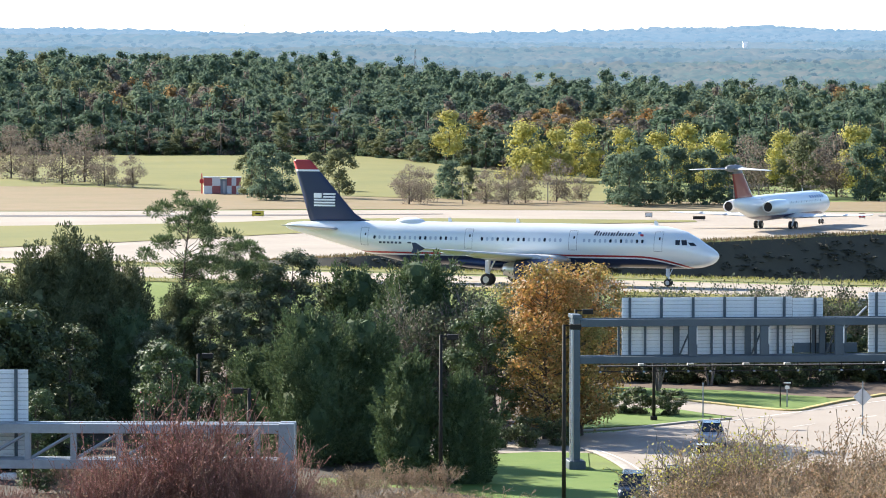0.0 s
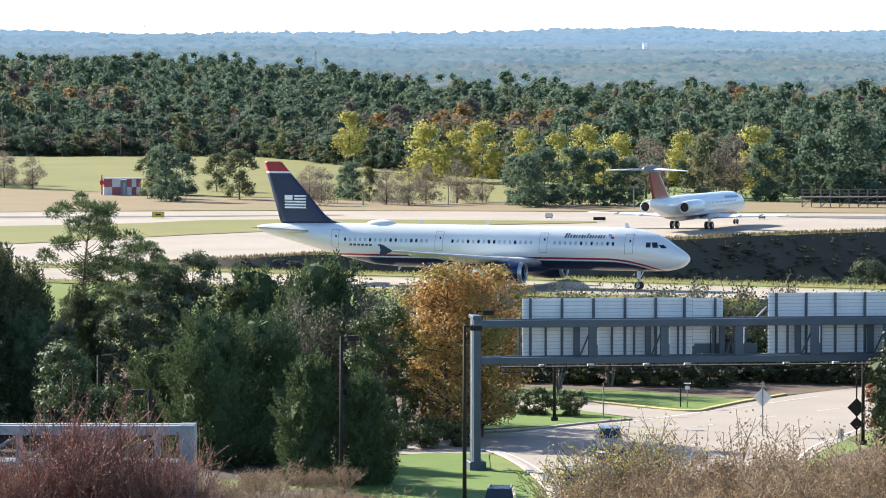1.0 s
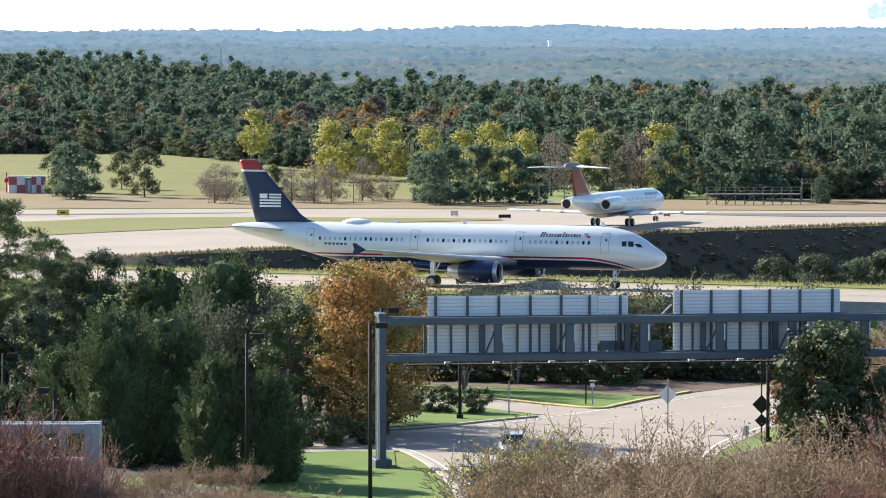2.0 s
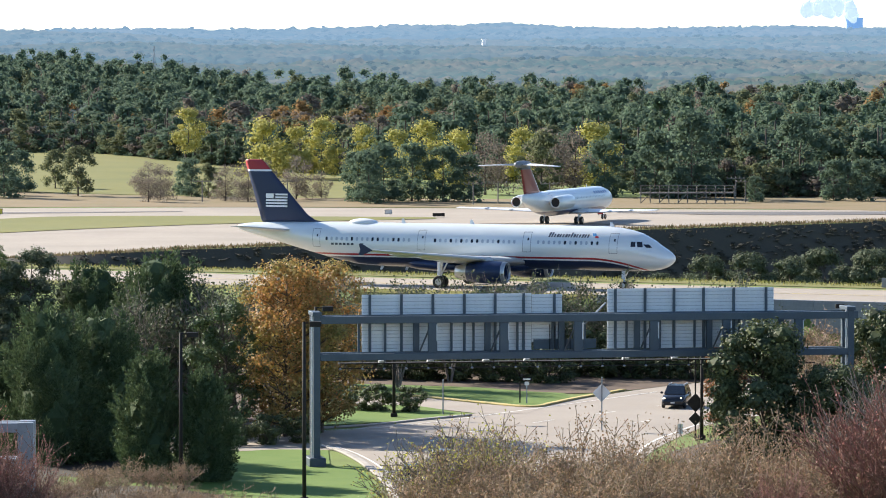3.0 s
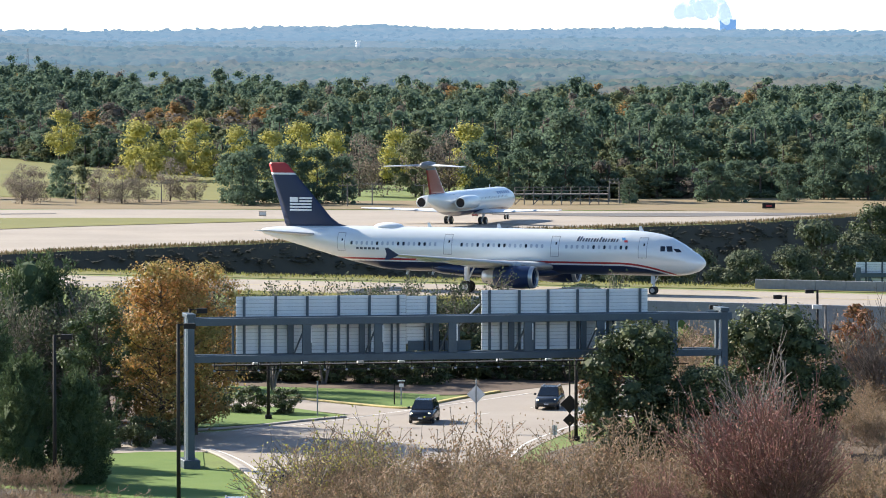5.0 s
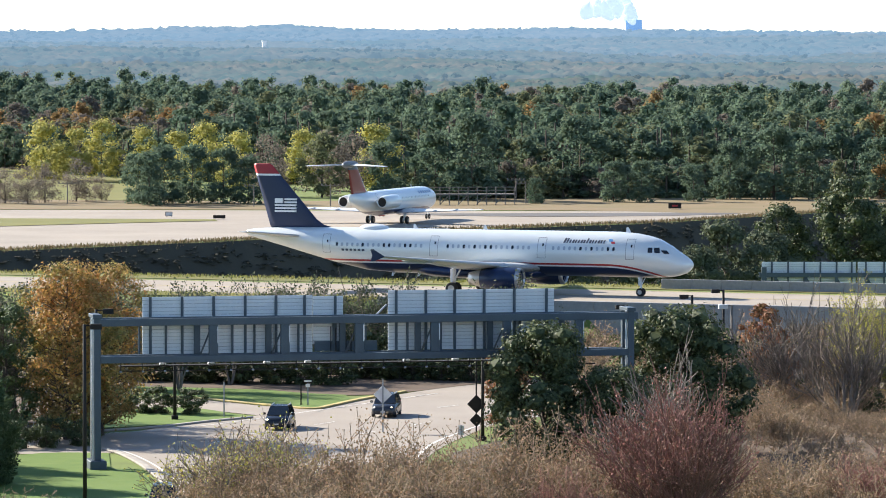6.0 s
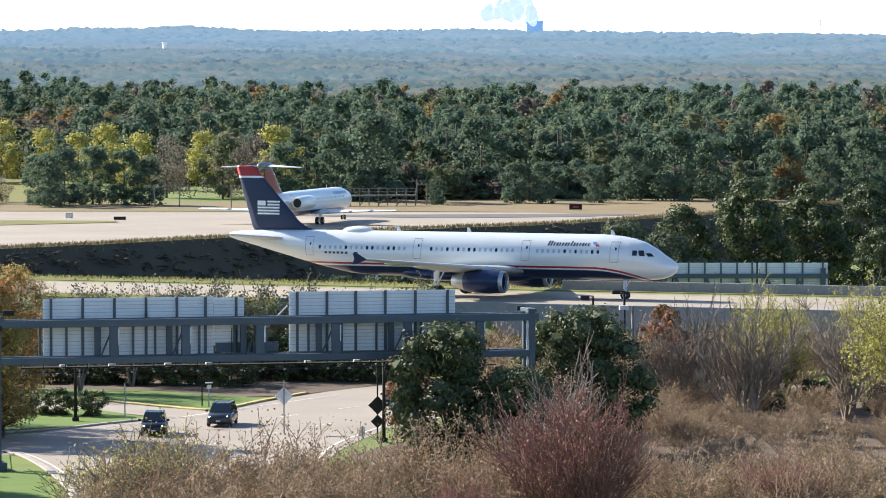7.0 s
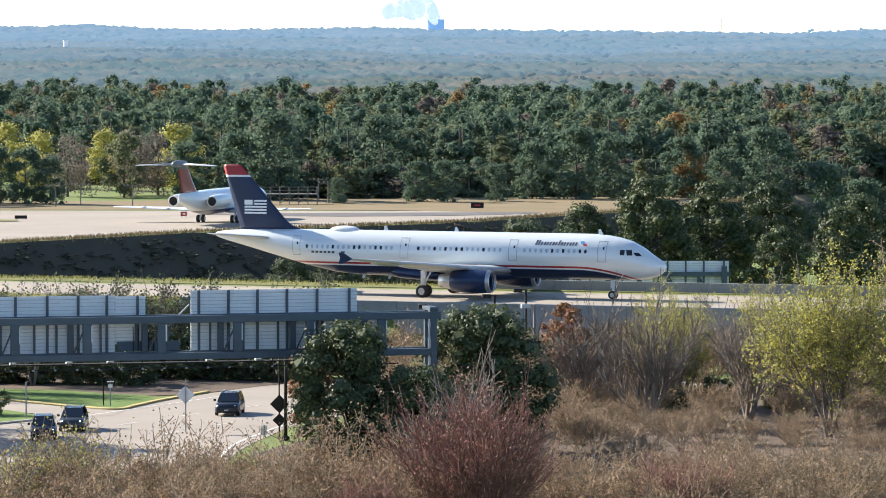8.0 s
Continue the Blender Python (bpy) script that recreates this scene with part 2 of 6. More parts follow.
def hearts(rng, C, R, squash=0.8):
    """The dense inner mass of each clump, a rough twenty-sided lump, as loose triangles."""
    out = []
    for c, r in zip(C, R):
        lump = ICO * rng.uniform(0.75, 1.15, (12, 1)) * r * [1, 1, squash]
        out.append(lump[ICO_F].reshape(-1, 3) + c)
    return np.concatenate(out)


def with_hearts(V, F, H):
    """Joins leaf quads with the loose triangles of the hearts (as quads with a short side)."""
    n = len(V)
    T = H.reshape(-1, 3, 3)
    Q = np.concatenate([T, (T[:, 2:3] * 0.97 + T[:, 0:1] * 0.03)], 1).reshape(-1, 3)
    return np.concatenate([V, Q]), np.concatenate([F, n + np.arange(len(Q)).reshape(-1, 4)])


def plumes(rng, tips, feet, rad, per, length, width):
    """Feathery sprays round the lines from feet to tips, thinning towards the tips."""
    n = len(tips)
    t = rng.random((n, per)) ** 0.8
    ax = tips - feet
    P = feet[:, None] + ax[:, None] * t[..., None]
    off_ = rng.normal(0, 1, (n, per, 3))
    off_ /= np.linalg.norm(off_, axis=2, keepdims=True)
    P = P + off_ * (rad[:, None] * (1.02 - t) ** 0.7 * rng.uniform(0.55, 1.0, (n, per)))[..., None]
    D = ax[:, None] / (np.linalg.norm(ax, axis=1)[:, None, None] + 1e-9) + off_ * 0.75 + rng.normal(0, 0.25, (n, per, 3))
    return spears(P.reshape(-1, 3), D.reshape(-1, 3), length, width, rng)


def crown_leaves(rng, C, R, per, leaf, aspect=1.0, squash=0.75, jitter=0.4):
    n = len(C)
    D = rng.normal(0, 1, (n * per, 3))
    D /= np.linalg.norm(D, axis=1, keepdims=True)
    rad = np.repeat(R, per)[:, None] * rng.uniform(0.55, 1.05, (n * per, 1))
    P = np.repeat(C, per, 0) + D * rad * [1, 1, squash]
    return quads(P, D + [0, 0, 0.4], leaf, rng, aspect, jitter)


def limbs_to(C, R, rng, h0, r0, sway=0.0, every=1):
    """A trunk and limbs that reach the clumps."""
    top = C[:, 2].max() * 0.93
    segs, z, p, r = [], 0.0, np.zeros(3), r0
    trunk = [p]
    steps = 9
    for k in range(1, steps + 1):
        q = np.array([sway * math.sin(k * 0.9) * k / steps, sway * math.cos(k * 1.3) * k / steps, top * k / steps])
        rr = r0 * (1 - 0.88 * k / steps)
        segs.append((*p, *q, r, rr))
        p, r = q, rr
        trunk.append(q)
    trunk = np.array(trunk)
    for c in C[::every]:
        zs = max(h0, c[2] - 0.35 * math.hypot(c[0], c[1]) - rng.uniform(0.2, 0.9))
        b = np.array([np.interp(zs, trunk[:, 2], trunk[:, k]) for k in range(3)])
        mid = (b + c) / 2 + rng.normal(0, 0.15, 3) + [0, 0, -0.05 * np.linalg.norm(c - b)]
        rb = r0 * 0.35 * (1 - 0.7 * zs / top)
        segs.append((*b, *mid, rb, rb * 0.65)), segs.append((*mid, *c, rb * 0.65, rb * 0.25))
    return segs


def tree(name, seed, kind, h, w, leafmat, label, leaf=0.26, count=60, per=90, trunk=0.2, clear=0.18, category="tree", bark=None, spire=False, heart=0.5):
    """A tree with its foot at the origin: Empty > trunk, crown."""
    rng = rng_of(seed)
    root = empty(name, None, label, category)
    bark = bark or BARK
    if kind == "broad":
        prof = lambda f: (0.45 + 1.5 * f) if f < 0.35 else math.sqrt(max(0.02, 1 - ((f - 0.38) / 0.64) ** 2))
        C, R = clumps(rng, count, w * 0.27, w * 0.78, h * (1 - clear) * 0.92, h * clear, prof)
        V, F = crown_leaves(rng, C, R, per, leaf)
        V, F = with_hearts(V, F, hearts(rng, C, R * heart))
        segs = limbs_to(C, R, rng, h * clear * 0.7, trunk, 0.15)
    elif kind == "oval":
        prof = lambda f: (0.55 + 1.3 * f) if f < 0.3 else max(0.06, 1.02 * (1 - (max(f - 0.3, 0) / 0.74) ** 1.9))
        C, R = clumps(rng, count, w * 0.22, w * 0.85, h * (1 - clear) * 0.95, h * clear, prof)
        V, F = crown_leaves(rng, C, R, per, leaf, 1.0, 0.9)
        segs = limbs_to(C, R, rng, h * clear * 0.7, trunk, 0.1)
    elif kind == "juniper":
        # rising plumes gathered round a dense heart; a cedar tapers to spires, a juniper is round-shouldered
        taper = (lambda f: (0.70 + 1.6 * f) if f < 0.16 else 1.02 * (1 - (f - 0.12) / 0.90) ** 0.62) if spire else (lambda f: (0.80 + f) if f < 0.22 else math.sqrt(max(0.01, 1 - ((f - 0.22) / 0.80) ** 2.3)))
        f = rng.random(count) ** 0.9 * 0.97 + 0.03
        a = rng.uniform(0, 2 * math.pi, count)
        lobes = 1 + 0.20 * np.sin(a * 3 + seed) * np.cos(f * 6 + seed) + 0.14 * np.sin(a * 5 + f * 13)
        half = w * np.array([taper(v) for v in f]) * lobes * rng.uniform(0.62, 1.16, count)
        reach = h * (0.17 if spire else 0.20) * rng.uniform(0.6, 1.5, count)
        tips = np.stack([half * np.cos(a), half * np.sin(a), f * h * rng.uniform(0.92, 1.04, count)], 1)
        feet = np.stack([tips[:, 0] * 0.55, tips[:, 1] * 0.55, np.maximum(0.15, tips[:, 2] - reach)], 1)
        V, F = plumes(rng, tips, feet, w * 0.15 * rng.uniform(0.7, 1.3, count), per, leaf * 2.2, leaf * 0.36)
        zz = np.linspace(0.06, 0.86, 11)
        hc = np.array([(w * 0.24 * taper(v) * math.cos(q), w * 0.24 * taper(v) * math.sin(q), v * h) for v in zz for q in (0.4 + v * 9, 2.5 + v * 9, 4.6 + v * 9)])
        V, F = with_hearts(V, F, hearts(rng, hc, np.repeat([w * 0.33 * taper(v) for v in zz], 3), 1.2))
        segs = [(0, 0, 0, 0, 0, h * 0.9, trunk, 0.03)]
    elif kind == "pine":
        C, R = clumps(rng, count, w * 0.20, w, h * (1 - clear) * 0.97, h * clear, lambda f: max(0.1, math.sin(math.pi * (0.16 + 0.74 * f)) ** 0.8), (0.7, 1.35))
        n = len(C) * per
        Dd = rng.normal(0, 1, (n, 3)) + [0, 0, 0.35]
        Dd /= np.linalg.norm(Dd, axis=1, keepdims=True)
        Pp = np.repeat(C, per, 0) + Dd * np.repeat(R, per)[:, None] * rng.uniform(0.25, 1, (n, 1)) * [1, 1, 0.6]
        V, F = spears(Pp, Dd + [0, 0, 0.25], leaf * 1.25, leaf * 0.13, rng)
        segs = limbs_to(C, R, rng, h * clear * 0.8, trunk, 0.3)
    tv, tf = tubes(segs, 5)
    raw("trunk", tv, tf, bark, root, True)
    raw("crown", V, F, leafmat, root)
    return root


def bare(name, seed, h, w, twigmat, label, stems=6, kids=(4, 4, 4), leafmat=None, leaves=0, leaf=0.1, twig=0.014, category="tree", lean=0.35, thick=0.07, upright=0.6, spread=0.55):
    """A leafless or thinly leaved tree: several stems that fork into twigs."""
    rng = rng_of(seed)
    root = empty(name, None, label, category)
    segs, tips, rank = [], [], []

    def grow(p, d, length, r, level):
        steps = 4 if level == 0 else 3 if level == 1 else 2
        line = [(p, d, r)]
        for k in range(steps):
            d = d + rng.normal(0, 0.12, 3) + [0, 0, 0.06 * upright]
            d = d / np.linalg.norm(d)
            q = p + d * length / steps
            r2 = max(twig * 0.8, r * 0.82)
            segs.append((*p, *q, r, r2)), rank.append(level)
            p, r = q, r2
            line.append((p, d, r))
        if level < len(kids):
            for i in range(kids[level]):
                b, bd, br = line[rng.integers(1 if level else 2, len(line))]
                nd = bd + rng.normal(0, spread, 3)
                nd[2] = nd[2] * 0.8 + 0.3 * upright
                grow(b, nd / np.linalg.norm(nd), length * rng.uniform(0.5, 0.8), max(twig, br * 0.65), level + 1)
        if level >= len(kids) - 1:
            tips.extend([line[-1][0], line[-2][0]])

    for s in range(stems):
        a = 2 * math.pi * (s + rng.random() * 0.7) / stems
        d = np.array([math.cos(a) * lean, math.sin(a) * lean, 1.0])
        grow(np.array([math.cos(a) * 0.12, math.sin(a) * 0.12, 0]), d / np.linalg.norm(d), h * 0.45 * rng.uniform(0.8, 1.1), thick, 0)
    S = np.array(segs)
    top, wide = S[:, 5].max(), np.percentile(np.hypot(S[:, 3], S[:, 4]), 97)
    k = np.array([w / wide, w / wide, h / top])
    S[:, 0:3] *= k
    S[:, 3:6] *= k
    rank = np.array(rank)
    raw("stem", *tubes(S[rank == 0], 5), twigmat, root)
    raw("bough", *tubes(S[rank > 0], 3), twigmat, root)
    if leafmat and leaves:
        T = np.array(tips) * k
        P = T[rng.integers(0, len(T), leaves)] + rng.normal(0, 0.2, (leaves, 3))
        V, F = quads(P, rng.normal(0, 1, (leaves, 3)), leaf, rng)
        raw("crown", V, F, leafmat, root)
    return root

# ---------------------------------------------------------------- airliners
def node_paint(name, rules, base, rough=0.32, coat=0.3, metal=0.0):
    """Paint split by planes in object space; rules: (a, b, c, d, colour) paints where a*x + b*z + c*max(0, x + 8)^2 < d, later rules on top."""
    m = bpy.data.materials.new(name)
    m.use_nodes = True
    nt = m.node_tree
    N, L = nt.nodes, nt.links
    b = N["Principled BSDF"]
    b.inputs["Roughness"].default_value, b.inputs["Coat Weight"].default_value, b.inputs["Metallic"].default_value = rough, coat, metal
    tc, sp = N.new("ShaderNodeTexCoord"), N.new("ShaderNodeSeparateXYZ")
    L.new(tc.outputs["Object"], sp.inputs[0])

    def mth(op, p, q=None, r=None):
        k = N.new("ShaderNodeMath")
        k.operation = op
        for i, v in enumerate((p, q, r)):
            if v is None:
                continue
            if isinstance(v, (int, float)):
                k.inputs[i].default_value = v
            else:
                L.new(v, k.inputs[i])
        return k.outputs[0]

    bend = mth("MAXIMUM", mth("ADD", sp.outputs[0], 8.0), 0.0)
    bend = mth("MULTIPLY", bend, bend)
    noise_n = N.new("ShaderNodeTexNoise")
    noise_n.inputs["Scale"].default_value, noise_n.inputs["Detail"].default_value = 0.9, 6
    mp = N.new("ShaderNodeMapping")
    mp.inputs["Scale"].default_value = (0.4, 1, 1.6)
    L.new(tc.outputs["Object"], mp.inputs[0]), L.new(mp.outputs[0], noise_n.inputs["Vector"])
    first = N.new("ShaderNodeMix")
    first.data_type = "RGBA"
    first.inputs["A"].default_value, first.inputs["B"].default_value = (*[v * 0.86 for v in base], 1), (*[min(1, v * 1.05) for v in base], 1)
    L.new(noise_n.outputs[0], first.inputs["Factor"])
    out = first.outputs["Result"]
    for ax, bz, cq, d, col in rules:
        v = mth("MULTIPLY_ADD", sp.outputs[0], ax, mth("MULTIPLY_ADD", sp.outputs[2], bz, mth("MULTIPLY", bend, cq)))
        f = mth("LESS_THAN", v, d)
        mx = N.new("ShaderNodeMix")
        mx.data_type = "RGBA"
        mx.inputs["B"].default_value = (*col, 1)
        L.new(f, mx.inputs["Factor"]), L.new(out, mx.inputs["A"])
        out = mx.outputs["Result"]
    L.new(out, b.inputs["Base Color"])
    return m


NAVY, RED, SILVER = (0.012, 0.022, 0.06), (0.33, 0.02, 0.025), (0.72, 0.745, 0.73)
HULL = node_paint("silver_navy_hull", [(0, 1, 0.036, 2.98, RED), (0, 1, 0.036, 2.80, SILVER), (0, 1, 0.036, 2.66, NAVY), (1, 2, 0, -31.2, SILVER)], SILVER, 0.3, 0.3, 0.12)
FIN = node_paint("navy_red_fin", [(0, 1, 0, 20, RED), (0, 1, 0, 10.80, (0.75, 0.75, 0.75)), (0, 1, 0, 10.62, NAVY)], NAVY, 0.5, 0.0)
HULL_B = node_paint("white_blue_hull", [(0, 1, 0.02, 1.95, (0.02, 0.035, 0.11))], (0.72, 0.745, 0.735), 0.3, 0.3, 0.1)
FIN_B = node_paint("red_blue_fin", [(-1, -1.05, 0, 24.0, (0.6, 0.6, 0.62)), (0, -1, 0, -7.7, (0.05, 0.07, 0.13))], (0.20, 0.02, 0.022), 0.4)
WING = mat("wing_grey", (0.48, 0.50, 0.52), (0.40, 0.42, 0.44), 0.45, scale=0.5, fine=5, spread=0.8)
COWL = mat("navy_cowl", (0.014, 0.03, 0.085), (0.010, 0.022, 0.06), 0.3, scale=0.8, fine=6)
BARE_METAL = mat("bare_metal", (0.55, 0.55, 0.55), (0.42, 0.41, 0.40), 0.35, metal=0.8, scale=1.5, fine=9)
WHITE_PAINT = mat("white_paint", (0.72, 0.73, 0.74), (0.64, 0.65, 0.66), 0.35, scale=0.8, fine=6)
TYRE = mat("tyre_rubber", (0.02, 0.02, 0.02), (0.035, 0.033, 0.03), 0.9, scale=3, fine=20)
GLASS_DARK = plain("dark_cabin_glass", (0.012, 0.014, 0.018), 0.08, coat=0.5)
SEAM = plain("seam_grey", (0.16, 0.17, 0.19), 0.6)
BLIND = plain("window_blind", (0.36, 0.41, 0.46), 0.4)
INK = plain("dark_lettering", (0.05, 0.06, 0.085), 0.5)
RED_INK = plain("red_mark", (0.45, 0.02, 0.03), 0.5)
BLUE_INK = plain("blue_mark", (0.06, 0.25, 0.5), 0.5)
WHITE_INK = plain("white_mark", (0.8, 0.8, 0.8), 0.5)


def loft(rings, close=True, caps=True):
    rings = [np.asarray(r, float) for r in rings]
    n = len(rings[0])
    V = np.concatenate(rings)
    F = []
    for k in range(len(rings) - 1):
        for i in range(n if close else n - 1):
            j = (i + 1) % n
            F.append((k * n + i, k * n + j, (k + 1) * n + j, (k + 1) * n + i))
    if caps:
        F.append(tuple(range(n - 1, -1, -1)))
        F.append(tuple((len(rings) - 1) * n + i for i in range(n)))
    return V, F


class Hull:
    """A fuselage along -x: stations of (x, middle height, half width, half height)."""
    def __init__(self, st):
        self.st = np.array(st, float)[::-1]
        xs = np.unique(np.concatenate([self.st[:, 0], np.linspace(self.st[0, 0], self.st[-1, 0], 60), -np.array([0.0, 0.05, 0.15, 0.3, 0.5, 0.8])]))
        self.xs = xs

    def at(self, x):
        x = np.asarray(x, float)
        return [np.interp(x, self.st[:, 0], self.st[:, k]) for k in (1, 2, 3)]

    def mesh(self, n=40):
        a = np.linspace(0, 2 * math.pi, n, endpoint=False)
        rings = []
        for x in self.xs:
            zc, ry, rz = self.at(x)
            rings.append(np.stack([np.full(n, x), ry * np.sin(a), zc + rz * np.cos(a)], 1))
        return loft(rings)

    def skin(self, x, z, side, out=0.0):
        zc, ry, rz = self.at(x)
        c = np.clip((z - zc) / rz, -0.999, 0.999)
        return np.stack([x + 0 * z, side * (ry * np.sqrt(1 - c * c) + out), z + out * c], -1)

    def patch(self, x0, x1, z0, z1, side=-1, out=0.012, nx=3, nz=3, lean=0.0, cut=0.0):
        X, Z = np.meshgrid(np.linspace(x0, x1, nx), np.linspace(z0, z1, nz))
        if cut:                                  # corners drawn in, for rounded panes
            mid, hw = (x0 + x1) / 2, abs(x1 - x0) / 2
            X = mid + (X - mid) * np.where(np.abs(Z - (z0 + z1) / 2) > abs(z1 - z0) * 0.45, 1 - cut, 1)
        X = X + lean * (Z - z0)
        V = self.skin(X.ravel(), Z.ravel(), side, out)
        F = [(j * nx + i, j * nx + i + 1, (j + 1) * nx + i + 1, (j + 1) * nx + i) for j in range(nz - 1) for i in range(nx - 1)]
        return V, F


def airfoil(x_le, y, z, chord, thick, n=12, twist=0.0, vertical=False):
    t = np.concatenate([np.linspace(0, 1, n) ** 1.6, np.linspace(1, 0, n)[1:-1] ** 1.6])
    yt = 5 * thick * (0.2969 * np.sqrt(t) - 0.126 * t - 0.3516 * t ** 2 + 0.2843 * t ** 3 - 0.1015 * t ** 4) + 0.002
    s = np.concatenate([np.ones(n), -0.8 * np.ones(n - 2)])
    u, w = x_le - t * chord, s * yt * chord
    if vertical:
        return np.stack([u, y + w, np.full_like(u, z)], 1)
    return np.stack([u, np.full_like(u, y), z + w - t * chord * twist], 1)


def tube_x(bm, prof, y, z, n=28):
    """A body of revolution along x: prof rows (x, r)."""
    rings = []
    for x, r in prof:
        rings.append([bm.verts.new((x, y + r * math.sin(2 * math.pi * k / n), z + r * math.cos(2 * math.pi * k / n))) for k in range(n)])
    for A, B in zip(rings, rings[1:]):
        for k in range(n):
            bm.faces.new((A[k], A[(k + 1) % n], B[(k + 1) % n], B[k]))
    bmesh.ops.recalc_face_normals(bm, faces=bm.faces)
    return bm


def wheel_pair(parent, x, y, r, wide, gap, axle_z, strut_top, strut_r, name="landing_gear"):
    bm = bmesh.new()
    cyl(bm, (x, y, axle_z), (x + 0.05, y, strut_top), strut_r, strut_r * 1.3, 12)
    cyl(bm, (x, y - gap / 2, axle_z), (x, y + gap / 2, axle_z), strut_r * 0.7, None, 10)
    cyl(bm, (x - 0.1, y, axle_z + 0.35), (x + 0.75, y, strut_top), strut_r * 0.5, None, 8)
    box(bm, x - 0.18, x + 0.1, y - strut_r * 2.2, y - strut_r * 1.6, axle_z + 0.6, strut_top - 0.1, 0.01)
    gear = part(name, bm, WHITE_PAINT, parent)
    for s in (-1, 1):
        yc = y + s * gap / 2
        bm = bmesh.new()
        prof = [(-wide / 2, r * 0.55), (-wide / 2, r * 0.86), (-wide * 0.36, r * 0.98), (0, r), (wide * 0.36, r * 0.98), (wide / 2, r * 0.86), (wide / 2, r * 0.55)]
        tube_x(bm, prof, 0, 0, 24)
        bmesh.ops.transform(bm, matrix=Matrix.Translation((x, yc, axle_z)) @ pose(0, 0, 0, 0, 0, 90), verts=bm.verts)
        w = part("tyre", bm, TYRE, gear, smooth=True)
        bm = bmesh.new()
        cyl(bm, (x, yc - wide * 0.42, axle_z), (x, yc + wide * 0.42, axle_z), r * 0.56, None, 18)
        part("rim", bm, BARE_METAL, gear)
    return gear


def frame_strip(hull, parent, name, x0, x1, z0, z1, side, material, w=0.035):
    V, F = [], []
    for q in ((x0, x1, z0, z0 + w), (x0, x1, z1 - w, z1), (x0, x0 + w, z0, z1), (x1 - w, x1, z0, z1)):
        v, f = hull.patch(*q, side=side, out=0.012, nx=3, nz=6)
        F += [tuple(i + len(V) for i in g) for g in f]
        V += list(v)
    return raw(name, V, F, material, parent)


